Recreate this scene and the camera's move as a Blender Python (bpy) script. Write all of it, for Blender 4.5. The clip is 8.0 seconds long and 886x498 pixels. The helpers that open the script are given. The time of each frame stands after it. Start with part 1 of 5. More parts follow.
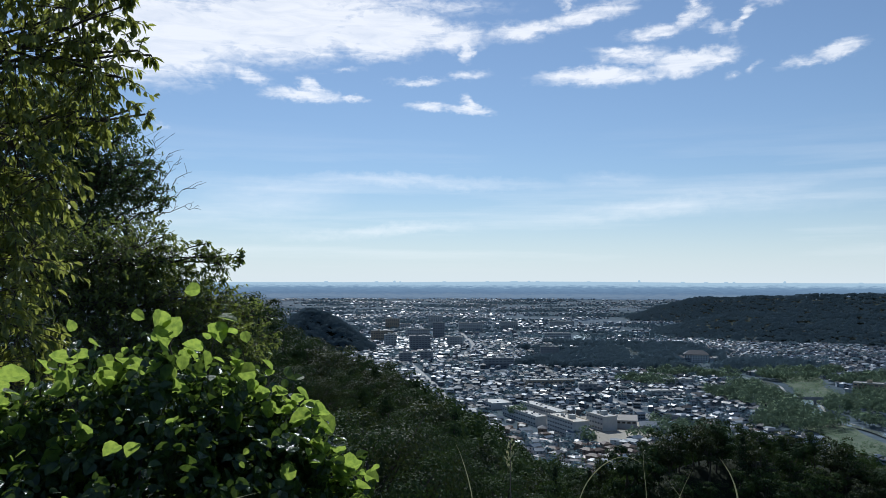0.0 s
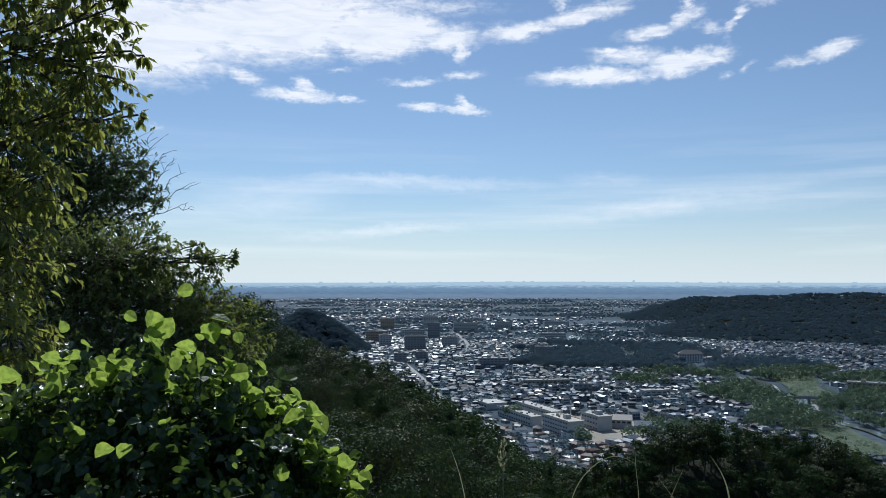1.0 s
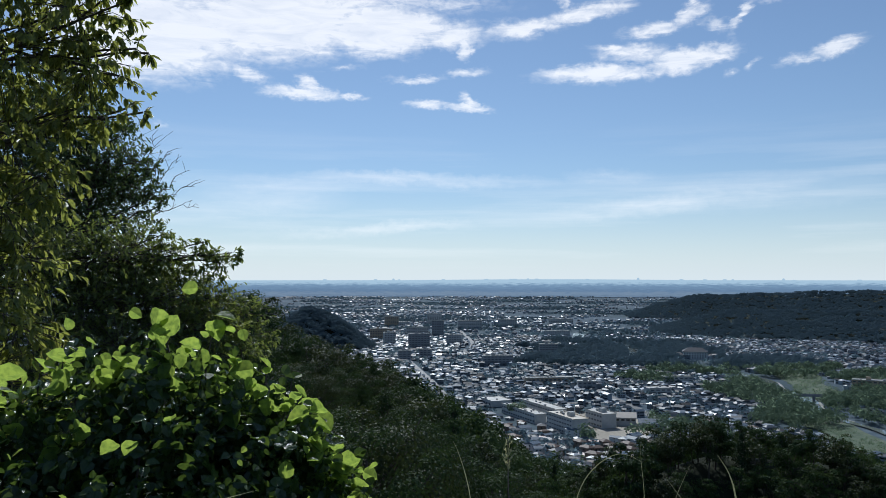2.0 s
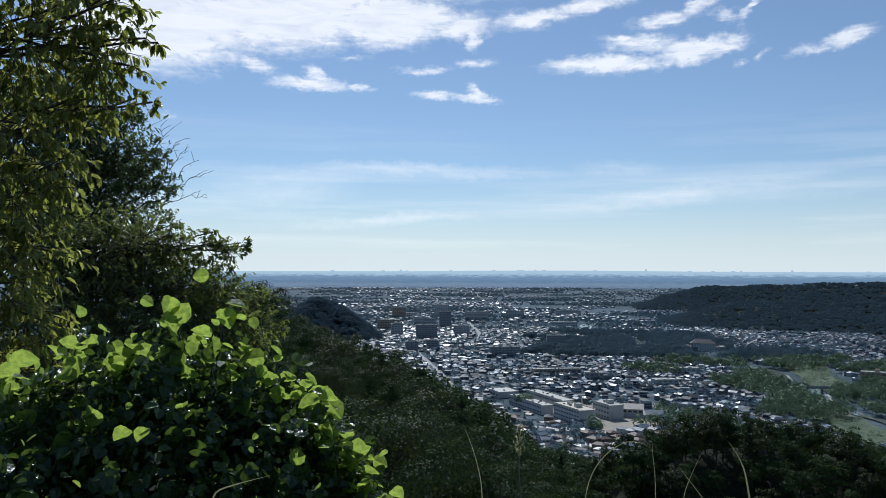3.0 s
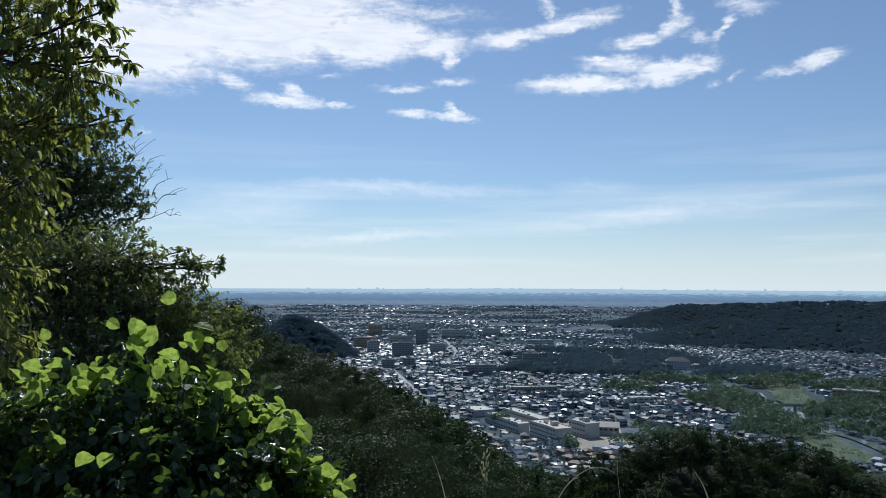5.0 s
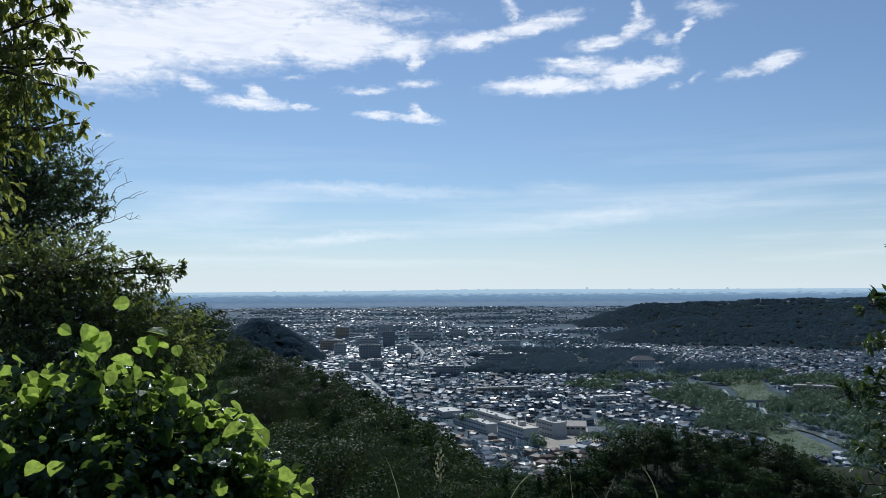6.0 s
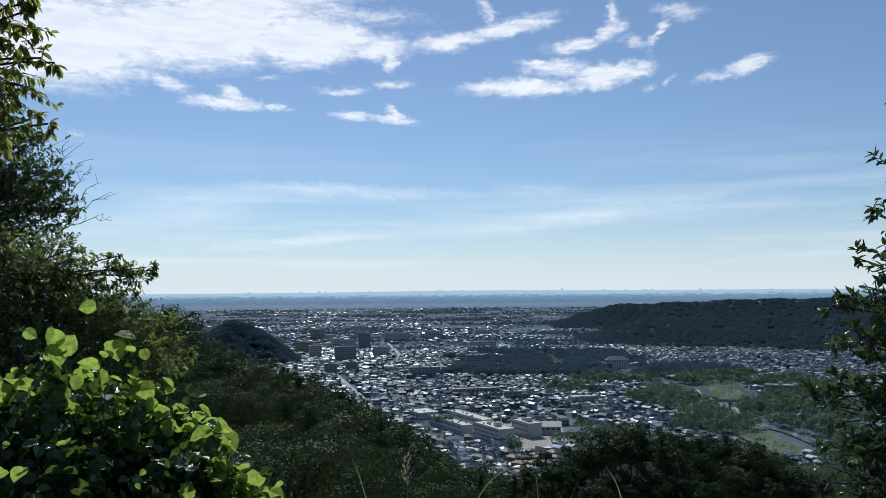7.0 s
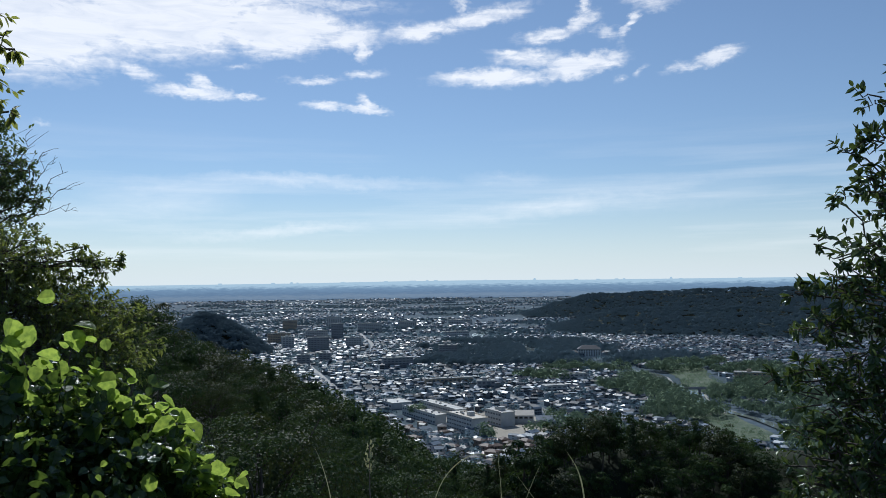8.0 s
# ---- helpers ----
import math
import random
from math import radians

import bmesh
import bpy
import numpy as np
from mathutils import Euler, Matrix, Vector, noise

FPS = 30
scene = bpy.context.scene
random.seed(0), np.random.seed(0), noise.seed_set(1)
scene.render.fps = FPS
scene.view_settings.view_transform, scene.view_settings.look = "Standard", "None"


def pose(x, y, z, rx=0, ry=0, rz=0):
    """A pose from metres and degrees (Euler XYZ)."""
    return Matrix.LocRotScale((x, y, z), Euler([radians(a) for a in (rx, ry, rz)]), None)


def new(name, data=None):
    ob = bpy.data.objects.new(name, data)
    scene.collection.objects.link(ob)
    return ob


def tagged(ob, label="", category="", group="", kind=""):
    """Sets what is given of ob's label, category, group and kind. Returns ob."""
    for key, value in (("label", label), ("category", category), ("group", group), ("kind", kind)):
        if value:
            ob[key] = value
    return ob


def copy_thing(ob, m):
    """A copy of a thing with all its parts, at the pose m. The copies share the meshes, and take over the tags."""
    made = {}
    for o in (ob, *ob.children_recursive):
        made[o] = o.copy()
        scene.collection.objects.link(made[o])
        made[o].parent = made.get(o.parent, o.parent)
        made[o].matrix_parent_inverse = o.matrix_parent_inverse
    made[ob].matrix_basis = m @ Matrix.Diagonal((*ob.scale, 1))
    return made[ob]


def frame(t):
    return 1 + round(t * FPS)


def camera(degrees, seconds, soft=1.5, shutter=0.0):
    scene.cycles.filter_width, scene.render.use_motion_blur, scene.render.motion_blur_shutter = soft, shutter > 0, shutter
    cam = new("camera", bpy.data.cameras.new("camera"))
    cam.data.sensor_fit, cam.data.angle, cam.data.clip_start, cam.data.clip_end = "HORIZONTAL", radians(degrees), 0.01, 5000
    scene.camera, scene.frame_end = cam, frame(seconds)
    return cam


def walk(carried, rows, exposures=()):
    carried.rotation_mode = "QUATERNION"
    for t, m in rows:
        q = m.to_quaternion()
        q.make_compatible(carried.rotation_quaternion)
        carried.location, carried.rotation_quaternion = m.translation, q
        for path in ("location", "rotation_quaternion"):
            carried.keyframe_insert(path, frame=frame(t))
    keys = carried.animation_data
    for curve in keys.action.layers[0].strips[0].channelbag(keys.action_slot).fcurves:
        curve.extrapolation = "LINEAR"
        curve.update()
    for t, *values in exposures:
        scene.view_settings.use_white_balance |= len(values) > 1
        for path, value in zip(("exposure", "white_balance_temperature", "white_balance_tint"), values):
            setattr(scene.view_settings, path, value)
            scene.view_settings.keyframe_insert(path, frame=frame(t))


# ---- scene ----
# ---- camera and walk ----
cam = camera(56.97, 8.0, 0.85)
PATH = [
    (0.0, pose(-0.000, 0.000, -0.000, 92.38, -0.15, 0.00)),
    (0.5, pose(0.008, -0.000, -0.001, 92.40, -0.41, -0.34)),
    (1.0, pose(0.009, -0.002, 0.000, 92.40, -0.02, -0.36)),
    (1.5, pose(0.008, 0.004, 0.001, 92.45, -0.01, -0.25)),
    (3.0, pose(-0.008, 0.004, -0.014, 91.61, -0.14, 0.45)),
    (3.5, pose(-0.017, 0.003, -0.019, 91.64, -0.33, 0.66)),
    (4.0, pose(-0.014, -0.014, 0.013, 92.74, -0.75, 0.38)),
    (4.5, pose(0.002, -0.002, 0.012, 92.85, -0.66, -0.22)),
    (6.0, pose(0.074, -0.017, 0.012, 92.97, 0.37, -3.51)),
    (6.5, pose(0.092, -0.029, 0.020, 93.09, 0.50, -4.48)),
    (7.0, pose(0.103, -0.033, 0.019, 93.04, 0.46, -5.21)),
    (7.5, pose(0.115, -0.030, 0.021, 92.91, 0.37, -5.93)),
    (8.0, pose(0.141, -0.029, 0.009, 92.33, 0.74, -7.10)),
]
walk(cam, PATH, exposures=[(0.0, 0.06, 5500, 6), (8.0, 0.06, 5500, 6)])

# ---- world, sun, exposure ----
SUN_AZ, SUN_EL = -9.0, 45.0          # degrees: azimuth from +y towards +x, height
sun = new("sun", bpy.data.lights.new("sun", "SUN"))
sun.data.energy, sun.data.angle, sun.data.color = 3.45, radians(0.53), (1.0, 0.93, 0.83)
sun.matrix_world = pose(0, 0, 60, SUN_EL - 90, 0, -SUN_AZ)

world = bpy.data.worlds.new("sky")
scene.world = world
world.use_nodes = True
wn, wl = world.node_tree.nodes, world.node_tree.links
wn.clear()


def wmath(op, a, b=None, c=None, clamp=False):
    n = wn.new("ShaderNodeMath")
    n.operation, n.use_clamp = op, clamp
    for i, v in enumerate((a, b, c)):
        if v is None:
            continue
        if isinstance(v, (int, float)):
            n.inputs[i].default_value = v
        else:
            wl.new(v, n.inputs[i])
    return n.outputs[0]


def build_sky():
    out = wn.new("ShaderNodeOutputWorld")
    back = wn.new("ShaderNodeBackground")
    back.inputs["Strength"].default_value = SKY_STRENGTH
    sky = wn.new("ShaderNodeTexSky")
    sky.sky_type, sky.sun_disc = "NISHITA", False
    sky.sun_elevation, sky.sun_rotation = radians(SUN_EL), radians(SUN_AZ)
    sky.altitude, sky.air_density, sky.dust_density, sky.ozone_density = 250, 1.0, 0.15, 3.2
    coord = wn.new("ShaderNodeTexCoord")
    sep = wn.new("ShaderNodeSeparateXYZ")
    wl.new(coord.outputs["Generated"], sep.inputs[0])
    az = wmath("MULTIPLY", wmath("ARCTAN2", sep.outputs[0], sep.outputs[1]), 57.2958)
    el = wmath("MULTIPLY", wmath("ARCSINE", sep.outputs[2]), 57.2958)
    place = wn.new("ShaderNodeCombineXYZ")
    wl.new(az, place.inputs[0])
    wl.new(el, place.inputs[1])

    def fbm(scale_x, scale_y, scale, detail, rough, turn=0.0, shift=0.0, distortion=0.0):
        m = wn.new("ShaderNodeMapping")
        m.inputs["Scale"].default_value = (scale_x, scale_y, 1)
        m.inputs["Rotation"].default_value = (0, 0, radians(turn))
        m.inputs["Location"].default_value = (shift, shift * 0.7, shift)
        wl.new(place.outputs[0], m.inputs[0])
        t = wn.new("ShaderNodeTexNoise")
        t.inputs["Scale"].default_value, t.inputs["Detail"].default_value = scale, detail
        t.inputs["Roughness"].default_value, t.inputs["Distortion"].default_value = rough, distortion
        wl.new(m.outputs[0], t.inputs["Vector"])
        return t

    # a slow bend of the cloud coordinates, so that no cloud keeps a clean outline
    warp = fbm(0.6, 1.2, 0.35, 5, 0.6, 0, 3.1)
    shift = wn.new("ShaderNodeVectorMath")
    shift.operation = "MULTIPLY_ADD"
    wl.new(warp.outputs["Color"], shift.inputs[0])
    shift.inputs[1].default_value, shift.inputs[2].default_value = (2.0, 0.9, 0), (-1.0, -0.45, 0)
    curl = fbm(0.7, 1.0, 1.7, 5, 0.6, 12, 9.2)
    small = wn.new("ShaderNodeVectorMath")
    small.operation = "MULTIPLY_ADD"
    wl.new(curl.outputs["Color"], small.inputs[0])
    small.inputs[1].default_value, small.inputs[2].default_value = (1.5, 0.8, 0), (-0.75, -0.4, 0)
    both = wn.new("ShaderNodeVectorMath")
    both.operation = "ADD"
    wl.new(small.outputs[0], both.inputs[0])
    wl.new(shift.outputs[0], both.inputs[1])
    bent = wn.new("ShaderNodeVectorMath")
    bent.operation = "ADD"
    wl.new(place.outputs[0], bent.inputs[0])
    wl.new(both.outputs[0], bent.inputs[1])

    # cloud banks: azimuth, elevation, half length, half height, tilt, weight
    total = None
    for a, e, w, h, tilt, weight in CLOUDS:
        m = wn.new("ShaderNodeMapping")
        m.vector_type = "TEXTURE"
        m.inputs["Location"].default_value = (a, e, 0)
        m.inputs["Rotation"].default_value = (0, 0, radians(tilt))
        m.inputs["Scale"].default_value = (w * 1.12, h * 1.4, 1)
        wl.new(bent.outputs[0], m.inputs[0])
        far = wn.new("ShaderNodeVectorMath")
        far.operation = "LENGTH"
        wl.new(m.outputs[0], far.inputs[0])
        blob = wmath("MULTIPLY", wmath("SUBTRACT", 1.0, far.outputs["Value"], clamp=True), weight)
        total = blob if total is None else wmath("MAXIMUM", total, blob)
    streak = fbm(0.30, 1.5, 1.0, 7, 0.58, -12, 1.7, 0.8)
    fluff = fbm(0.7, 1.3, 1.5, 8, 0.54, 18, 7.3, 0.9)
    grain = wmath("ADD", wmath("MULTIPLY", streak.outputs["Fac"], 0.55), wmath("MULTIPLY", fluff.outputs["Fac"], 0.45))
    dense = wmath("ADD", wmath("MULTIPLY", total, 1.55), wmath("MULTIPLY", wmath("SUBTRACT", grain, 0.5), 2.7))
    bank = wmath("MULTIPLY", wmath("MULTIPLY", wmath("SUBTRACT", dense, 0.05, clamp=True), 0.74, clamp=True),
                 wmath("POWER", wmath("MULTIPLY", total, 2.6, clamp=True), 1.3))
    # high thin veils that run all round the sky
    veil = fbm(0.05, 0.75, 1.0, 7, 0.55, -1.5, 4.4)
    thin = wmath("MULTIPLY", wmath("SUBTRACT", veil.outputs["Fac"], 0.47, clamp=True), wmath("SUBTRACT", 1.9, wmath("MULTIPLY", wmath("ABSOLUTE", el), 0.17), clamp=True), clamp=True)
    # long faint streaks low in the sky: azimuth, elevation, half length, half height, tilt, weight
    for a, e, w, h, tilt, weight in STREAKS:
        m = wn.new("ShaderNodeMapping")
        m.vector_type = "TEXTURE"
        m.inputs["Location"].default_value = (a, e, 0)
        m.inputs["Rotation"].default_value = (0, 0, radians(tilt))
        m.inputs["Scale"].default_value = (w, h, 1)
        wl.new(bent.outputs[0], m.inputs[0])
        far = wn.new("ShaderNodeVectorMath")
        far.operation = "LENGTH"
        wl.new(m.outputs[0], far.inputs[0])
        faint = wmath("MULTIPLY", wmath("SUBTRACT", 1.0, far.outputs["Value"], clamp=True), wmath("MULTIPLY", streak.outputs["Fac"], weight * 1.45))
        thin = wmath("ADD", thin, faint)
    body = wmath("MULTIPLY_ADD", streak.outputs["Fac"], 0.8, 0.52, clamp=True)
    cover = wmath("MAXIMUM", wmath("MULTIPLY", bank, body), thin, clamp=True)
    above = wmath("MULTIPLY", wmath("SUBTRACT", el, 0.3), 0.5, clamp=True)
    cover = wmath("MULTIPLY", cover, above)
    # pale summer haze low over the horizon, all the way round
    low = wmath("SUBTRACT", 1.0, wmath("MULTIPLY", wmath("ABSOLUTE", el), 0.13), clamp=True)
    low = wmath("MULTIPLY", wmath("POWER", low, 1.8), 0.85)
    soft = wn.new("ShaderNodeHueSaturation")
    soft.inputs["Saturation"].default_value = 0.85
    wl.new(sky.outputs[0], soft.inputs["Color"])
    pale = wn.new("ShaderNodeMix")
    pale.data_type = "RGBA"
    wl.new(low, pale.inputs["Factor"])
    wl.new(soft.outputs[0], pale.inputs["A"])
    pale.inputs["B"].default_value = HAZE_PALE
    mix = wn.new("ShaderNodeMix")
    mix.data_type = "RGBA"
    wl.new(cover, mix.inputs["Factor"])
    wl.new(pale.outputs["Result"], mix.inputs["A"])
    mix.inputs["B"].default_value = CLOUD_WHITE
    wl.new(mix.outputs["Result"], back.inputs["Color"])
    wl.new(back.outputs[0], out.inputs[0])


SKY_STRENGTH = 0.070
CLOUD_WHITE = (16.6, 14.8, 13.2, 1)
HAZE_PALE = (10.8, 10.9, 10.5, 1)
CLOUDS = [
    (-19.6, 16.2, 8.5, 2.87, 4, 1.25), (-22.2, 14.0, 6.2, 1.11, 7, 0.70), (-11.7, 17.5, 8.8, 2.41, 5, 1.30), (-10.0, 16.3, 5.8, 1.11, 7, 0.95), (-4.3, 17.2, 5.3, 1.67, 3, 1.35), (-2.0, 17.5, 2.7, 1.20, -10, 1.20),
    (0.9, 16.9, 2.9, 0.93, -1, 1.00), (1.7, 16.2, 1.2, 0.60, -77, 1.00), (-7.7, 19.6, 8.9, 1.57, 6, 1.00), (-0.6, 19.0, 6.5, 0.74, -2, 0.50), (5.7, 17.2, 3.9, 0.65, 5, 0.75), (10.2, 18.1, 4.2, 0.69, 10, 0.75),
    (8.6, 19.0, 1.8, 0.56, -70, 0.55), (5.1, 17.1, 1.8, 0.42, -24, 0.45), (-13.4, 14.0, 2.1, 0.51, -16, 0.70),
]
CLOUDS += [
    (-9.8, 12.9, 3.3, 0.46, -3, 0.85), (-9.0, 13.3, 1.3, 0.60, -31, 0.80), (-6.3, 12.7, 1.5, 0.23, -4, 0.60), (-1.9, 14.0, 2.7, 0.28, 0, 0.55), (1.5, 14.3, 2.1, 0.32, 4, 0.60), (-1.0, 12.3, 2.2, 0.32, -2, 0.75),
    (1.8, 12.0, 2.0, 0.32, -5, 0.80), (1.8, 12.4, 0.8, 0.42, -48, 0.80), (10.9, 14.1, 5.1, 0.65, -0, 0.90), (13.3, 15.2, 3.1, 0.65, 0, 0.70), (16.3, 14.6, 2.8, 0.83, 5, 1.05), (18.6, 15.0, 2.4, 0.69, 11, 0.90),
    (11.9, 15.6, 2.2, 0.32, -5, 0.50), (14.7, 16.8, 2.9, 0.51, 7, 0.75), (17.1, 17.5, 1.6, 0.60, 28, 0.75),
]
CLOUDS += [
    (17.3, 18.7, 1.4, 0.46, 86, 0.60), (18.9, 16.8, 1.6, 0.42, -10, 0.50), (20.4, 17.2, 1.6, 0.37, 58, 0.60), (21.7, 18.4, 2.1, 0.56, -9, 0.60), (23.9, 14.1, 1.7, 0.42, 8, 0.60), (26.0, 14.6, 2.1, 0.56, 9, 0.85),
    (19.7, 13.6, 0.6, 0.32, 4, 0.40), (21.1, 14.2, 0.7, 0.32, 41, 0.40), (-19.2, 10.3, 1.4, 0.28, -6, 0.40), (-7.1, 14.6, 2.2, 0.23, 7, 0.35),
]
STREAKS = [(-0.8, 7.1, 9.9, 0.63, -2.1, 0.45), (-12.2, 5.4, 6.4, 1.44, 3.2, 0.30), (13.5, 5.0, 8.0, 0.77, 6.0, 0.32), (-2.2, 3.8, 5.2, 0.48, 1.9, 0.35), (-10.3, 6.7, 8.9, 0.96, 3.1, 0.20), (-7.2, 3.4, 8.0, 0.43, 2.0, 0.25), (11.6, 7.2, 3.6, 0.58, -1.5, 0.20), (21.6, 5.8, 9.0, 1.44, 1.6, 0.20)]
build_sky()


# ---- materials ----
def material(name):
    m = bpy.data.materials.new(name)
    m.use_nodes = True
    return m, m.node_tree.nodes, m.node_tree.links, m.node_tree.nodes["Principled BSDF"]


def ramp(nodes, stops):
    r = nodes.new("ShaderNodeValToRGB")
    e = r.color_ramp.elements
    while len(e) < len(stops):
        e.new(0.5)
    for k, (p, c) in zip(e, stops):
        k.position, k.color = p, (*c, 1)
    return r


def noisy(name, stops, scale, rough=0.8, bump=0.3, fine=8.0, spec=0.5, island=0.0, ramp_by="noise", metallic=0.0, detail=5):
    """Paint from two scales of noise, with an optional change from piece to piece."""
    m, n, l, p = material(name)
    c = n.new("ShaderNodeTexCoord")
    a, b = n.new("ShaderNodeTexNoise"), n.new("ShaderNodeTexNoise")
    for t, s in ((a, scale), (b, scale * fine)):
        t.inputs["Scale"].default_value, t.inputs["Detail"].default_value = s, detail
        l.new(c.outputs["Object"], t.inputs["Vector"])
    r = ramp(n, stops)
    mixed = n.new("ShaderNodeMath")
    mixed.operation = "MULTIPLY_ADD"
    l.new(b.outputs["Fac"], mixed.inputs[0])
    mixed.inputs[1].default_value = 0.4
    half = n.new("ShaderNodeMath")
    half.operation = "MULTIPLY"
    l.new(a.outputs["Fac"], half.inputs[0])
    half.inputs[1].default_value = 0.6
    l.new(half.outputs[0], mixed.inputs[2])
    value = mixed.outputs[0]
    if island:
        g = n.new("ShaderNodeNewGeometry")
        o = n.new("ShaderNodeObjectInfo")
        both = n.new("ShaderNodeMath")
        both.operation = "ADD"
        l.new(g.outputs["Random Per Island"], both.inputs[0])
        l.new(o.outputs["Random"], both.inputs[1])
        wrap = n.new("ShaderNodeMath")
        wrap.operation = "FRACT"
        l.new(both.outputs[0], wrap.inputs[0])
        mx = n.new("ShaderNodeMix")
        mx.inputs["Factor"].default_value = island
        l.new(value, mx.inputs["A"])
        l.new(wrap.outputs[0], mx.inputs["B"])
        value = mx.outputs["Result"]
    l.new(value, r.inputs[0])
    l.new(r.outputs[0], p.inputs["Base Color"])
    p.inputs["Metallic"].default_value = metallic
    if isinstance(rough, tuple):
        spread = n.new("ShaderNodeMapRange")
        spread.inputs["To Min"].default_value, spread.inputs["To Max"].default_value = rough
        shuffled = n.new("ShaderNodeMath")
        shuffled.operation = "PINGPONG"
        shuffled.inputs[1].default_value = 0.17
        l.new(value, shuffled.inputs[0])
        spread.inputs["From Max"].default_value = 0.17
        l.new(shuffled.outputs[0], spread.inputs[0])
        l.new(spread.outputs[0], p.inputs["Roughness"])
    else:
        p.inputs["Roughness"].default_value = rough
    p.inputs["Specular IOR Level"].default_value = spec
    if bump:
        k = n.new("ShaderNodeBump")
        k.inputs["Strength"].default_value = bump
        l.new(b.outputs["Fac"], k.inputs["Height"])
        l.new(k.outputs[0], p.inputs["Normal"])
    return m


def leaf_material(name, dark, mid, light, through_light, share=0.45, rough=0.4, spec=0.5, turned=None, tree=0.0):
    """Leaves: a glossy coat over green, and light let through."""
    m, n, l, p = material(name)
    g, o = n.new("ShaderNodeNewGeometry"), n.new("ShaderNodeObjectInfo")
    add = n.new("ShaderNodeMath")
    add.operation = "ADD"
    l.new(g.outputs["Random Per Island"], add.inputs[0])
    l.new(o.outputs["Random"], add.inputs[1])
    wrap = n.new("ShaderNodeMath")
    wrap.operation = "FRACT"
    l.new(add.outputs[0], wrap.inputs[0])
    stops = [(0.0, dark), (0.45, mid), (0.9, light)]
    if turned:
        stops = [(0.0, dark), (0.42, mid), (0.86, light), (0.95, turned)]
    r = ramp(n, stops)
    c, t = n.new("ShaderNodeTexCoord"), n.new("ShaderNodeTexNoise")
    t.inputs["Scale"].default_value, t.inputs["Detail"].default_value = 1.1, 3
    l.new(c.outputs["Object"], t.inputs["Vector"])
    mx = n.new("ShaderNodeMix")
    mx.inputs["Factor"].default_value = 0.4
    l.new(wrap.outputs[0], mx.inputs["A"])
    l.new(t.outputs["Fac"], mx.inputs["B"])
    # how far one tree differs from the next
    own = n.new("ShaderNodeMix")
    own.inputs["Factor"].default_value = tree
    l.new(mx.outputs["Result"], own.inputs["A"])
    l.new(o.outputs["Random"], own.inputs["B"])
    l.new(own.outputs["Result"], r.inputs[0])
    l.new(r.outputs[0], p.inputs["Base Color"])
    p.inputs["Roughness"].default_value, p.inputs["Specular IOR Level"].default_value = rough, spec
    tr = n.new("ShaderNodeBsdfTranslucent")
    tint = n.new("ShaderNodeMix")
    tint.data_type, tint.blend_type = "RGBA", "MIX"
    tint.inputs["Factor"].default_value = 0.75
    l.new(r.outputs[0], tint.inputs["A"])
    tint.inputs["B"].default_value = (*through_light, 1)
    vein, relief = n.new("ShaderNodeTexNoise"), n.new("ShaderNodeBump")
    vein.inputs["Scale"].default_value, vein.inputs["Detail"].default_value = 45, 4
    l.new(c.outputs["Object"], vein.inputs["Vector"])
    relief.inputs["Strength"].default_value, relief.inputs["Distance"].default_value = 0.5, 0.02
    l.new(vein.outputs["Fac"], relief.inputs["Height"])
    l.new(relief.outputs[0], p.inputs["Normal"])
    patch = n.new("ShaderNodeMix")
    patch.data_type, patch.blend_type = "RGBA", "MULTIPLY"
    patch.inputs["Factor"].default_value = 1.0
    tone = ramp(n, [(0.3, (0.55, 0.6, 0.6)), (0.65, (1.15, 1.1, 1.0))])
    l.new(vein.outputs["Fac"], tone.inputs[0])
    l.new(tint.outputs["Result"], patch.inputs["A"])
    l.new(tone.outputs[0], patch.inputs["B"])
    l.new(patch.outputs["Result"], tr.inputs["Color"])
    ms = n.new("ShaderNodeMixShader")
    ms.inputs[0].default_value = share
    l.new(p.outputs[0], ms.inputs[1])
    l.new(tr.outputs[0], ms.inputs[2])
    l.new(ms.outputs[0], n["Material Output"].inputs[0])
    return m


# one vine leaf painted twice: bright for the sunlit outside, dark for shade inside
LEAF_VINE_LIT = leaf_material("vine_leaf_lit", (0.035, 0.07, 0.016), (0.055, 0.105, 0.02), (0.085, 0.145, 0.028), (0.54, 0.70, 0.12), 0.6, 0.42, 0.3)
LEAF_VINE_SHADED = leaf_material("vine_leaf_shaded", (0.014, 0.03, 0.011), (0.026, 0.05, 0.015), (0.052, 0.088, 0.022), (0.24, 0.36, 0.055), 0.25, 0.26, 0.5)
LEAF_CHERRY = leaf_material("cherry_leaf", (0.065, 0.10, 0.034), (0.10, 0.14, 0.042), (0.145, 0.175, 0.05), (0.52, 0.54, 0.10), 0.54, 0.32, 0.65, (0.32, 0.12, 0.03))
LEAF_WILD = leaf_material("wild_cherry_leaf", (0.05, 0.085, 0.026), (0.08, 0.12, 0.032), (0.12, 0.15, 0.042), (0.36, 0.42, 0.075), 0.46, 0.34, 0.6, (0.26, 0.11, 0.03))
LEAF_OAK = leaf_material("oak_leaf", (0.045, 0.075, 0.028), (0.065, 0.10, 0.034), (0.09, 0.13, 0.042), (0.20, 0.27, 0.06), 0.35, 0.34, 0.6, (0.18, 0.07, 0.025))
LEAF_FOREST = leaf_material("forest_leaf", (0.013, 0.028, 0.013), (0.029, 0.052, 0.02), (0.07, 0.104, 0.033), (0.09, 0.14, 0.035), 0.2, 0.62, 0.07, None, 0.55)
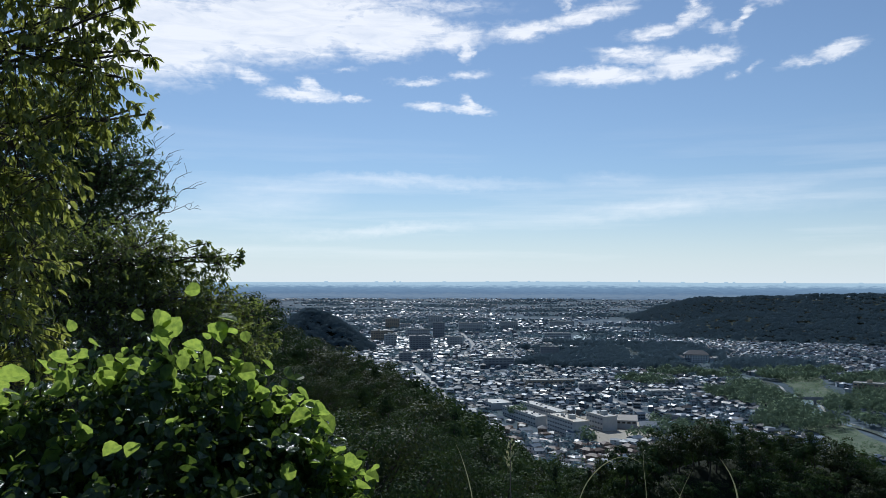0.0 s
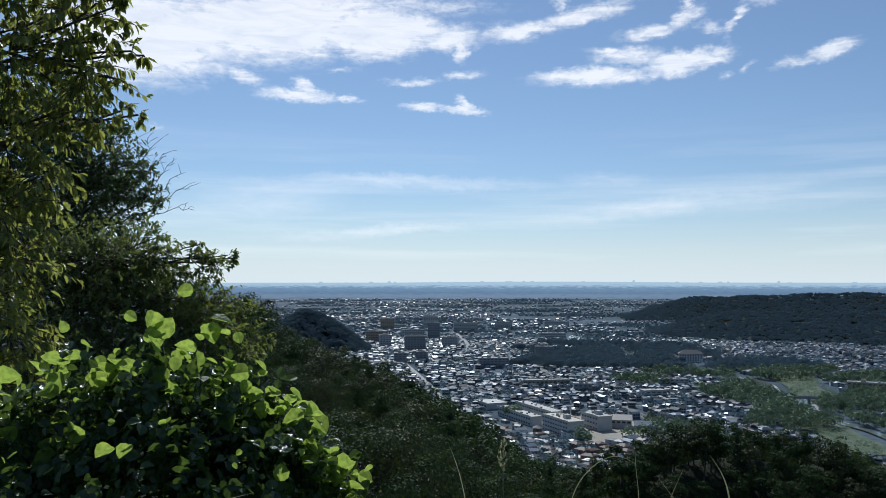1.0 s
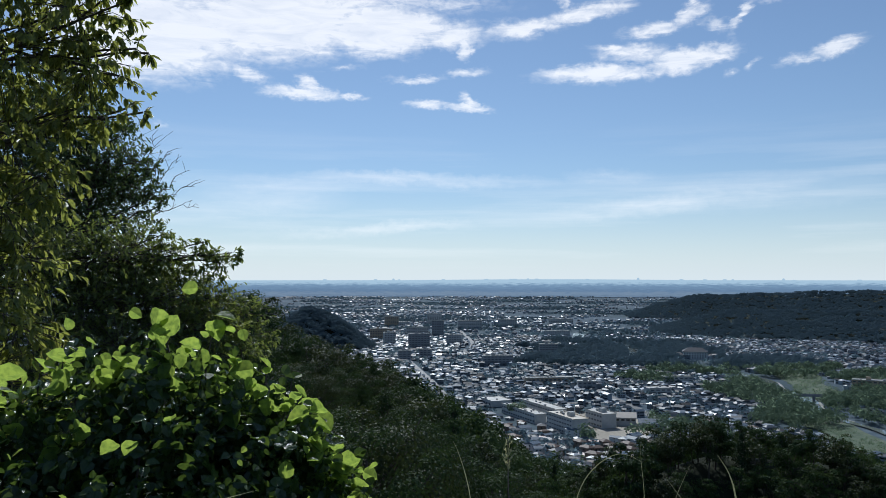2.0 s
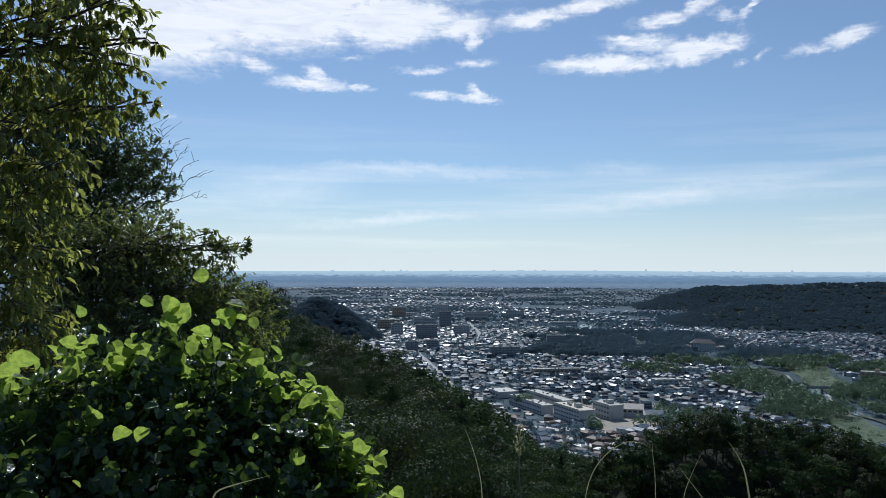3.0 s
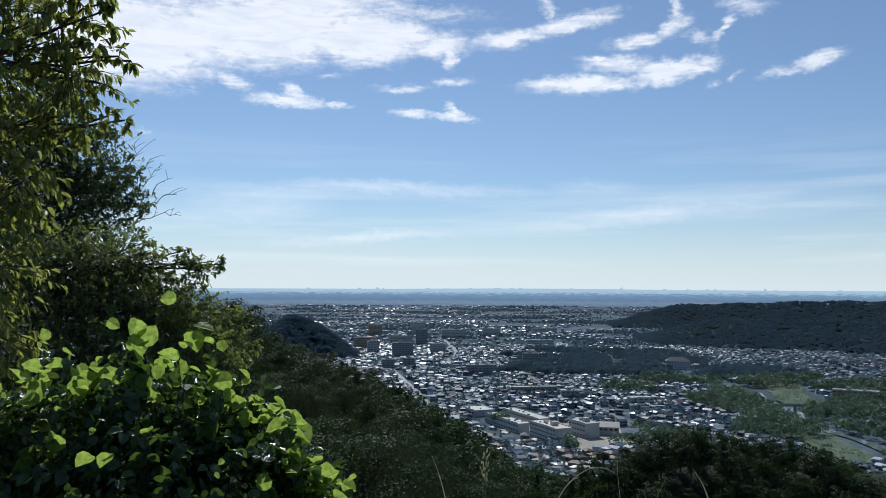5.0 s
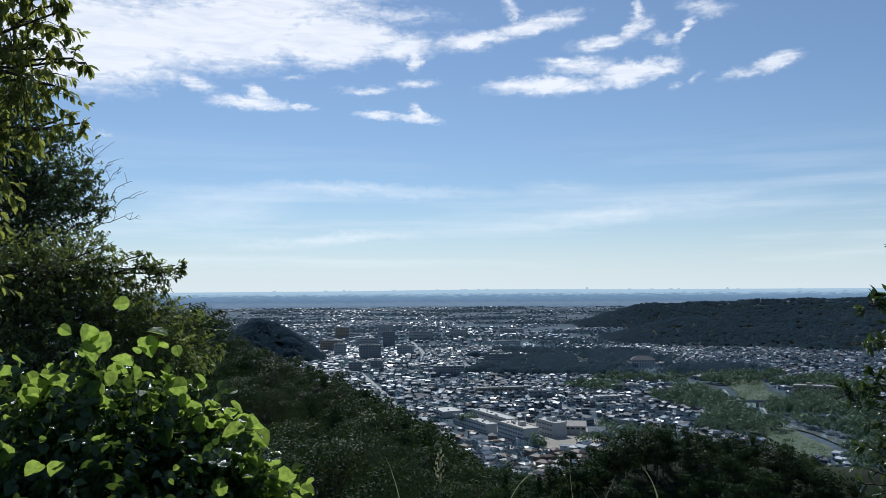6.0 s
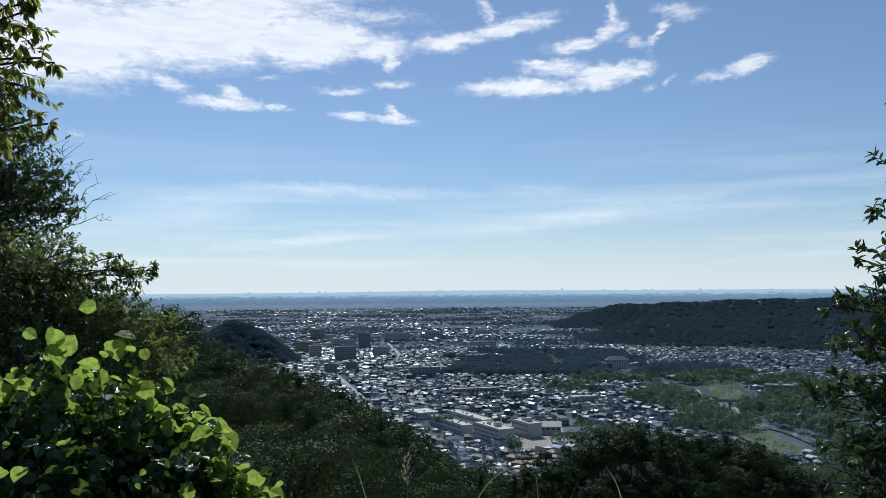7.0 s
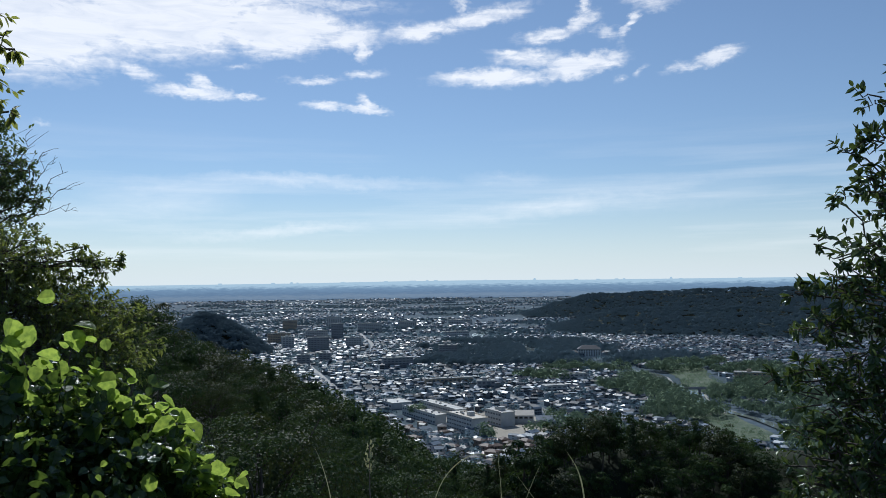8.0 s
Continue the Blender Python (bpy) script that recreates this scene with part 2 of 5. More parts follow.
LEAF_SLOPE = leaf_material("slope_oak_leaf", (0.011, 0.022, 0.010), (0.026, 0.04, 0.015), (0.075, 0.085, 0.028), (0.11, 0.14, 0.035), 0.18, 0.5, 0.12, None, 0.5)
LEAF_CEDAR = leaf_material("cedar_needles", (0.012, 0.03, 0.014), (0.02, 0.042, 0.018), (0.03, 0.055, 0.02), (0.04, 0.08, 0.02), 0.15, 0.8, 0.15)
# distance haze painted into the far leaves as a pale blue
LEAF_HAZED = leaf_material("hazed_distant_leaf", (0.084, 0.125, 0.155), (0.102, 0.148, 0.176), (0.122, 0.165, 0.184), (0.30, 0.41, 0.49), 0.6, 0.9, 0.05)
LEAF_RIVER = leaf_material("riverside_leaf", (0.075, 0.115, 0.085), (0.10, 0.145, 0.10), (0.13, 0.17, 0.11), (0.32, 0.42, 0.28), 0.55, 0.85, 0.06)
LEAF_RIGHT = leaf_material("camellia_leaf", (0.03, 0.056, 0.02), (0.05, 0.088, 0.026), (0.08, 0.12, 0.034), (0.14, 0.19, 0.045), 0.28, 0.24, 0.6, (0.28, 0.17, 0.03))
BARK = noisy("bark", [(0.3, (0.035, 0.028, 0.022)), (0.7, (0.11, 0.09, 0.07))], 6, 0.9, 0.8)
TWIG = noisy("dry_twig", [(0.3, (0.10, 0.08, 0.065)), (0.7, (0.22, 0.18, 0.15))], 12, 0.8, 0.3)
GRASS = leaf_material("grass_blade", (0.16, 0.17, 0.08), (0.26, 0.27, 0.14), (0.38, 0.37, 0.22), (0.5, 0.5, 0.28), 0.4, 0.35, 0.5)
MEADOW = noisy("river_meadow", [(0.40, (0.05, 0.078, 0.045)), (0.5, (0.08, 0.112, 0.06)), (0.62, (0.15, 0.155, 0.11))], 0.05, 0.9, 0.5, 10)
GRAVEL = noisy("river_gravel", [(0.3, (0.22, 0.21, 0.19)), (0.7, (0.42, 0.41, 0.38))], 0.05, 0.9, 0.4, 10)
ASPHALT = noisy("asphalt", [(0.3, (0.05, 0.05, 0.052)), (0.7, (0.10, 0.10, 0.10))], 0.1, 0.6, 0.2, 10)
YARD = noisy("school_yard_sand", [(0.3, (0.26, 0.23, 0.18)), (0.7, (0.38, 0.34, 0.28))], 0.05, 0.9, 0.2, 10)
CONCRETE = noisy("painted_concrete", [(0.3, (0.36, 0.36, 0.345)), (0.7, (0.53, 0.53, 0.51))], 0.2, 0.8, 0.2, 12, 0.3)
CONCRETE_TAN = noisy("tan_render", [(0.3, (0.30, 0.24, 0.17)), (0.7, (0.42, 0.35, 0.26))], 0.2, 0.8, 0.2, 12, 0.3)
CONCRETE_DARK = noisy("grey_render", [(0.3, (0.20, 0.21, 0.22)), (0.7, (0.30, 0.31, 0.32))], 0.2, 0.8, 0.2, 12, 0.3)
ROOF_FLAT = noisy("flat_roof_membrane", [(0.3, (0.34, 0.32, 0.28)), (0.7, (0.52, 0.49, 0.43))], 0.15, 0.5, 0.2, 12)
ROOF_TAN = noisy("tan_roof_coating", [(0.3, (0.48, 0.41, 0.31)), (0.7, (0.62, 0.55, 0.43))], 0.15, 0.45, 0.2, 12)
ROOF_METAL = noisy("painted_metal_roof", [(0.3, (0.30, 0.26, 0.21)), (0.7, (0.42, 0.37, 0.31))], 0.1, 0.42, 0.15, 12)
GLASS_DARK, _n, _l, _p = material("window_glass")
_p.inputs["Base Color"].default_value, _p.inputs["Roughness"].default_value = (0.02, 0.025, 0.03, 1), 0.08
# paler copy of the window glass, its contrast lowered to imitate haze
GLASS_HAZED, _n, _l, _p = material("hazed_glass")
_p.inputs["Base Color"].default_value, _p.inputs["Roughness"].default_value = (0.09, 0.10, 0.12, 1), 0.25
# haze blue mixed into walls and roofs, beside the tiles' own blue-grey
HOUSE_WALL = noisy("house_render", [(0.0, (0.09, 0.095, 0.10)), (0.3, (0.18, 0.20, 0.215)), (0.6, (0.30, 0.335, 0.36)), (1.0, (0.54, 0.58, 0.60))], 0.3, 0.85, 0.1, 10, 0.3, 0.85)
HOUSE_ROOF = noisy("roof_tiles", [(0.0, (0.026, 0.032, 0.042)), (0.3, (0.046, 0.056, 0.07)), (0.48, (0.055, 0.046, 0.042)), (0.62, (0.064, 0.08, 0.10)), (0.76, (0.07, 0.10, 0.14)), (0.86, (0.30, 0.33, 0.36)), (1.0, (0.55, 0.57, 0.60))], 0.4, (0.26, 0.66), 0.15, 10, 0.27, 0.92)
WATER, _n, _l, _p = material("river_water")
_p.inputs["Base Color"].default_value, _p.inputs["Roughness"].default_value = (0.16, 0.18, 0.17, 1), 0.08
_p.inputs["Specular IOR Level"].default_value = 0.9
_t, _b = _n.new("ShaderNodeTexNoise"), _n.new("ShaderNodeBump")
_t.inputs["Scale"].default_value, _b.inputs["Strength"].default_value = 0.15, 0.1
_l.new(_t.outputs["Fac"], _b.inputs["Height"])
_l.new(_b.outputs[0], _p.inputs["Normal"])


def ground_material():
    """Forest floor on the slopes, gardens, fields and paving on the plain, blued for haze."""
    m, n, l, p = material("ground_cover")
    g, sep = n.new("ShaderNodeNewGeometry"), n.new("ShaderNodeSeparateXYZ")
    l.new(g.outputs["Normal"], sep.inputs[0])
    c = n.new("ShaderNodeTexCoord")
    a, b = n.new("ShaderNodeTexNoise"), n.new("ShaderNodeTexNoise")
    a.inputs["Scale"].default_value, a.inputs["Detail"].default_value = 0.006, 6
    b.inputs["Scale"].default_value, b.inputs["Detail"].default_value = 0.09, 5
    for t in (a, b):
        l.new(c.outputs["Object"], t.inputs["Vector"])
    mx = n.new("ShaderNodeMix")
    mx.inputs["Factor"].default_value = 0.45
    l.new(a.outputs["Fac"], mx.inputs["A"])
    l.new(b.outputs["Fac"], mx.inputs["B"])
    # the plain's colours carry a blue tint in place of distance haze
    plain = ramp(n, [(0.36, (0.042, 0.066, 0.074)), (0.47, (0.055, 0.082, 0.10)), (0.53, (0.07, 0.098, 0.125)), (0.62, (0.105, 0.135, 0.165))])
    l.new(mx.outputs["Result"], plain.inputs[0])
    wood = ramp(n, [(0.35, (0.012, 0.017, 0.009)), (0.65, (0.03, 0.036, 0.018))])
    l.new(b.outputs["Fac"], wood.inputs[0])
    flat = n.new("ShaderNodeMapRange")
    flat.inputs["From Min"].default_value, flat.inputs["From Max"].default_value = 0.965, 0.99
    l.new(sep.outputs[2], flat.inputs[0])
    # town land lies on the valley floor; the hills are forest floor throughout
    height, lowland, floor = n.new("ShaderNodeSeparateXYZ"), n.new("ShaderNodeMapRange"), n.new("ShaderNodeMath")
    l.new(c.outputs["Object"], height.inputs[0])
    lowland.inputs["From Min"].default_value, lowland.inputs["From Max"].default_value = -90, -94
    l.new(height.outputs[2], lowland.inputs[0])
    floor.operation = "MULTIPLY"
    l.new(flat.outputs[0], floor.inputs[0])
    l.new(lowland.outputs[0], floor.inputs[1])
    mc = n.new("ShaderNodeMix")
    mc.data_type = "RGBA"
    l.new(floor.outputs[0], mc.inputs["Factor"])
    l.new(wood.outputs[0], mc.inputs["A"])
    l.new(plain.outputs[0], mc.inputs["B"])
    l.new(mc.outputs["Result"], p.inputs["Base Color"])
    p.inputs["Roughness"].default_value = 0.95
    p.inputs["Specular IOR Level"].default_value = 0.2
    return m


GROUND = ground_material()


# ---- mesh helpers ----
def part(name, bm, mat, parent=None, label=""):
    me = bpy.data.meshes.new(name)
    bm.to_mesh(me)
    bm.free()
    me.materials.append(mat)
    ob = new(name, me)
    ob.parent = parent
    return tagged(ob, label)


def mesh_np(name, verts, quads=None, tris=None, mats=(), quad_mat=None, tri_mat=None, smooth=False):
    """A mesh from arrays."""
    nq = 0 if quads is None else len(quads)
    nt = 0 if tris is None else len(tris)
    me = bpy.data.meshes.new(name)
    me.vertices.add(len(verts))
    me.vertices.foreach_set("co", np.asarray(verts, np.float32).ravel())
    loops = np.concatenate([np.asarray(q, np.int32).ravel() for q in (quads, tris) if q is not None])
    me.loops.add(len(loops))
    me.loops.foreach_set("vertex_index", loops)
    me.polygons.add(nq + nt)
    me.polygons.foreach_set("loop_start", np.concatenate([np.arange(nq) * 4, nq * 4 + np.arange(nt) * 3]).astype(np.int32))
    if quad_mat is not None or tri_mat is not None:
        idx = np.zeros(nq + nt, np.int32)
        if quad_mat is not None:
            idx[:nq] = quad_mat
        if tri_mat is not None:
            idx[nq:] = tri_mat
        me.polygons.foreach_set("material_index", idx)
    me.polygons.foreach_set("use_smooth", np.full(nq + nt, smooth))
    for m in mats:
        me.materials.append(m)
    me.update(calc_edges=True)
    me.validate()
    return me


def unit(v):
    return v / np.maximum(np.linalg.norm(v, axis=-1, keepdims=True), 1e-9)


def aim(az, el, d):
    """The point at d metres from the lookout in that direction (degrees)."""
    a, e = radians(az), radians(el)
    return np.array([d * math.sin(a) * math.cos(e), d * math.cos(a) * math.cos(e), d * math.sin(e)])


# ---- the lie of the land ----
# LIFT tilts the far plain up to suit the camera's horizon
PLAIN, LIFT = -123.0, 28.0
RIDGES = [   # crest points, fall to the sides
    ([(-40, -60, 12), (-14, -6, 1), (-14, 40, -6), (-17, 74, -9.5), (-15, 150, -21), (-14, 220, -35), (0, 280, -51), (20, 340, -70), (44, 380, -87), (75, 425, -108), (96, 462, -124)], 1.0),
    ([(14, -60, 10), (0, -1.5, -1.45), (0.5, 1.5, -1.8)], 0.42),
    ([(10, 160, -62), (30, 176, -50), (50, 184, -43), (64, 190, -41), (88, 188, -42.5), (108, 180, -43.5), (126, 172, -46), (160, 160, -54)], 0.5),
]
RIDGES += [   # the knoll and the hills beyond the town
    ([(-300, 1500, -80), (-246, 1480, -54), (-205, 1475, -66), (-165, 1460, -98)], 0.7),
    ([(739, 2700, -107), (776, 2690, -66), (823, 2676, -51), (950, 2610, -46), (1060, 2550, -43), (1270, 2390, -34), (1400, 2240, -30), (1560, 2000, -28)], 0.30),
    ([(670, 1990, -103), (690, 1960, -79), (711, 1930, -68), (770, 1885, -73), (830, 1840, -72), (930, 1750, -71), (1030, 1650, -70), (1200, 1450, -68)], 0.25),
]


def land(x, y):
    """Height of the ground."""
    x, y = np.asarray(x, float), np.asarray(y, float)
    r = np.hypot(x, y)
    z = np.full(x.shape, PLAIN) + LIFT * np.clip((r - 1800) / 3000, 0, 1) ** 1.7
    base = z.copy()
    for crest, fall in RIDGES:
        best = np.full(x.shape, -1e9)
        for (ax, ay, ah), (bx, by, bh) in zip(crest, crest[1:]):
            dx, dy = bx - ax, by - ay
            s = np.clip(((x - ax) * dx + (y - ay) * dy) / (dx * dx + dy * dy), 0, 1)
            d = np.hypot(x - ax - s * dx, y - ay - s * dy)
            best = np.maximum(best, ah + s * (bh - ah) - fall * (np.sqrt(d * d + 9) - 3))
        z = np.maximum(z, best)
    up = np.clip((z - base) / 12, 0, 1) * np.clip((r - 15) / 60, 0, 1)
    return z + up * (3.0 * np.sin(x * 0.031 + 1.3) * np.sin(y * 0.027) + 1.4 * np.sin(x * 0.09) * np.sin(y * 0.083 + 2))


def build_ground():
    az = np.radians(np.concatenate([np.arange(-60, 60, 0.75), np.arange(60, 300, 6)]))
    r = np.concatenate([[0.4], np.geomspace(1.0, 4900, 330)])
    R, A = np.meshgrid(r, az, indexing="ij")
    X, Y = R * np.sin(A), R * np.cos(A)
    Z = land(X, Y)
    na, nr = len(az), len(r)
    v = np.stack([X, Y, Z], -1).reshape(-1, 3)
    i, j = np.meshgrid(np.arange(nr - 1), np.arange(na), indexing="ij")
    k = (j + 1) % na
    q = np.stack([i * na + j, i * na + k, (i + 1) * na + k, (i + 1) * na + j], -1).reshape(-1, 4)
    v = np.vstack([v, [[0, 0, float(land(0, 0))]]])
    t = np.stack([np.full(na, len(v) - 1), (np.arange(na) + 1) % na, np.arange(na)], -1)
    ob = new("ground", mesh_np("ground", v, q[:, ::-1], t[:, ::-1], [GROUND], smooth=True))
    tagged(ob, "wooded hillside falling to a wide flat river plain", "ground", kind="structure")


build_ground()


def near_any(x, y, caps):
    """Whether points lie within capsules (ax, ay, bx, by, radius)."""
    hit = np.zeros(np.shape(x), bool)
    for ax, ay, bx, by, rad in caps:
        dx, dy = bx - ax, by - ay
        s = np.clip(((x - ax) * dx + (y - ay) * dy) / max(dx * dx + dy * dy, 1e-6), 0, 1)
        hit |= np.hypot(x - ax - s * dx, y - ay - s * dy) < rad
    return hit


def ribbon(name, points, width, lift, mat, label, category, kind="structure", steps=14):
    """A strip that follows the ground along a smooth line."""
    p = np.array(points, float)
    t = np.linspace(0, len(p) - 1, (len(p) - 1) * steps + 1)
    i = np.clip(t.astype(int), 0, len(p) - 2)
    f = (t - i)[:, None]
    a, b, c, d = p[np.clip(i - 1, 0, None)], p[i], p[i + 1], p[np.clip(i + 2, None, len(p) - 1)]
    line = 0.5 * (2 * b + (c - a) * f + (2 * a - 5 * b + 4 * c - d) * f ** 2 + (3 * b - a - 3 * c + d) * f ** 3)
    way = unit(np.gradient(line, axis=0))
    side = np.stack([-way[:, 1], way[:, 0]], -1)
    w = np.interp(t, np.arange(len(p)), np.broadcast_to(width, (len(p),))) / 2
    if kind != "road":
        w = w * (1 + 0.2 * np.sin(t * 2.7 + 1))
    rows = [line + side * (w * k)[:, None] for k in (-1, -0.33, 0.33, 1)]
    v = np.concatenate([np.column_stack([q, land(q[:, 0], q[:, 1]) + lift]) for q in rows])
    n = len(t)
    k = np.arange(n - 1)
    q = np.concatenate([np.stack([k + m * n, k + 1 + m * n, k + 1 + (m + 1) * n, k + (m + 1) * n], -1) for m in range(3)])
    ob = new(name, mesh_np(name, v, q[:, ::-1], None, [mat]))
    return tagged(ob, label, category, kind="structure")


RIVER = [(352, 600), (357, 672), (352, 712), (349, 750), (362, 800), (378, 860), (381, 930), (390, 985), (396, 1035), (380, 1110), (340, 1190), (300, 1290), (330, 1400), (330, 1560), (288, 1660), (286, 1730), (318, 1880), (350, 1960)]
WIDTHS = [9, 9, 9, 12, 16, 14, 17, 21, 19, 18, 18, 18, 18, 18, 20, 28, 32, 20]
ribbon("meadow", [(305, 590), (322, 650), (328, 700), (326, 750)], 44, 0.5, MEADOW, "pale green grassy flood bank beside the river", "meadow")
ribbon("meadow", [(398, 850), (425, 940), (446, 1020), (470, 1090)], 46, 0.5, MEADOW, "pale green grassy flood bank beside the river", "meadow")
ribbon("gravel_bank", RIVER[2:9], [w + 3 for w in WIDTHS[2:9]], 0.8, GRAVEL, "pale gravel bank along the river", "gravel")
ribbon("water", RIVER, WIDTHS, 1.1, WATER, "shallow river reflecting the bright sky", "water")
ROADS = [
    [(-60, 1320), (-30, 1120), (-8, 970), (10, 820)], [(160, 560), (182, 640), (190, 760), (176, 900), (150, 1100), (160, 1400)],
    [(-10, 960), (120, 930), (260, 920), (330, 860)], [(300, 840), (372, 843), (440, 830), (520, 815)], [(0, 1150), (160, 1130), (300, 1010)],
    [(40, 800), (160, 830), (260, 800)], [(20, 1330), (60, 1600), (40, 2100)], [(500, 900), (620, 1150), (700, 1450)],
]
for line in ROADS:
    ribbon("road", line, 8, 0.3, ASPHALT, "grey asphalt town road between houses", "road", "road")

WOODS = [
    (200, 1240, 470, 1190, 78), (240, 1400, 400, 1390, 80), (280, 1600, 420, 1520, 62), (318, 885, 346, 795, 34), (352, 960, 350, 900, 18),
    (440, 1060, 520, 1130, 34), (345, 750, 300, 700, 34), (430, 800, 500, 700, 48), (120, 1210, 180, 1230, 18),
    (188, 700, 214, 640, 14), (98, 644, 116, 628, 5), (66, 752, 80, 722, 3),
]
WOODS += [
    (152, 636, 168, 652, 6), (182, 662, 192, 690, 7), (385, 700, 400, 590, 26), (360, 590, 330, 540, 22),
    (235, 1010, 262, 985, 22), (20, 1760, 120, 1740, 30), (500, 1000, 560, 1040, 30), (300, 1095, 378, 1062, 26),
    (225, 1640, 262, 1600, 26), (380, 1900, 470, 1940, 30), (150, 1490, 210, 1470, 20), (480, 880, 560, 960, 35),
]
SCHOOL = [(70, 800, 112, 690, 33), (130, 670, 165, 715, 27), (112, 638, 150, 650, 14)]
WATERSIDE = [(ax, ay, bx, by, 30) for (ax, ay), (bx, by) in zip(RIVER, RIVER[1:])] + [(398, 850, 470, 1090, 34), (305, 590, 326, 750, 20)]
STREETS = [(ax, ay, bx, by, 7) for line in ROADS for (ax, ay), (bx, by) in zip(line, line[1:])]


# ---- foliage ----
KITE = np.array([(0, 0, 0), (0.42, 0.5, 0.10), (1, 0, 0), (0.42, -0.5, 0.10)])
BLADE = np.array([(0, 0, 0), (0.22, 0.40, 0.08), (0.62, 0.44, 0.05), (1, 0, -0.08), (0.62, -0.44, 0.05), (0.22, -0.40, 0.08)])
ROUND = np.array([(0, 0, 0), (0.0, 0.22, 0.05), (0.16, 0.46, 0.13), (0.5, 0.52, 0.12), (0.8, 0.30, 0.0), (1, 0, -0.16), (0.8, -0.30, 0.0), (0.5, -0.52, 0.12), (0.16, -0.46, 0.13), (0.0, -0.22, 0.05)])


def leaf_mesh(name, pos, along, up, length, ratio, mat, shape=KITE):
    """One mesh of many leaves, each folded along its rib."""
    along = unit(along)
    side = unit(np.cross(up, along))
    up = np.cross(along, side)
    s = shape * np.array([1, ratio, 1])
    L = np.broadcast_to(np.asarray(length, float), (len(pos),))[:, None, None]
    v = pos[:, None, :] + L * (s[None, :, 0:1] * along[:, None] + s[None, :, 1:2] * side[:, None] + s[None, :, 2:3] * up[:, None])
    k = len(shape)
    b = (np.arange(len(pos)) * k)[:, None]
    if k == 4:
        t = np.concatenate([b + np.array([[0, 2, 1]]), b + np.array([[0, 3, 2]])])
        return mesh_np(name, v.reshape(-1, 3), None, t, [mat])
    if k == 10:
        q = np.concatenate([b + np.array([c]) for c in ((0, 3, 2, 1), (0, 5, 4, 3), (0, 7, 6, 5), (0, 9, 8, 7))])
        return mesh_np(name, v.reshape(-1, 3), q, None, [mat])
    q = np.concatenate([b + np.array([[0, 3, 2, 1]]), b + np.array([[0, 5, 4, 3]])])
    return mesh_np(name, v.reshape(-1, 3), q, None, [mat])


def tubes(name, chains, mat, sides=5):
    """One mesh of tapered tubes. Each chain: points and radii."""
    vs, qs, n = [], [], 0
    ang = np.linspace(0, 2 * np.pi, sides, endpoint=False)
    for pts, rad in chains:
        p, rad = np.asarray(pts, float), np.asarray(rad, float)
        way = unit(np.gradient(p, axis=0))
        ref = np.where(np.abs(way[:, 2:3]) > 0.9, [[1.0, 0, 0]], [[0, 0, 1.0]])
        s = unit(np.cross(way, ref))
        u = np.cross(way, s)
        ring = p[:, None] + rad[:, None, None] * (np.cos(ang)[None, :, None] * s[:, None] + np.sin(ang)[None, :, None] * u[:, None])
        vs.append(ring.reshape(-1, 3))
        i, j = np.meshgrid(np.arange(len(p) - 1), np.arange(sides), indexing="ij")
        k = (j + 1) % sides
        qs.append(n + np.stack([i * sides + j, i * sides + k, (i + 1) * sides + k, (i + 1) * sides + j], -1).reshape(-1, 4))
        n += len(p) * sides
    return mesh_np(name, np.concatenate(vs), np.concatenate(qs), None, [mat], smooth=True)


def bent_line(rng, a, b, sag, wobble, n=7):
    """A slightly crooked line from a to b."""
    a, b = np.asarray(a, float), np.asarray(b, float)
    t = np.linspace(0, 1, n)[:, None]
    p = a + (b - a) * t + np.sin(np.pi * t) * np.array([0, 0, sag])
    w = rng.normal(0, wobble, (n, 3)) * np.sin(np.pi * t)
    return p + w


def sphere_dirs(rng, n):
    return unit(rng.normal(size=(n, 3)))


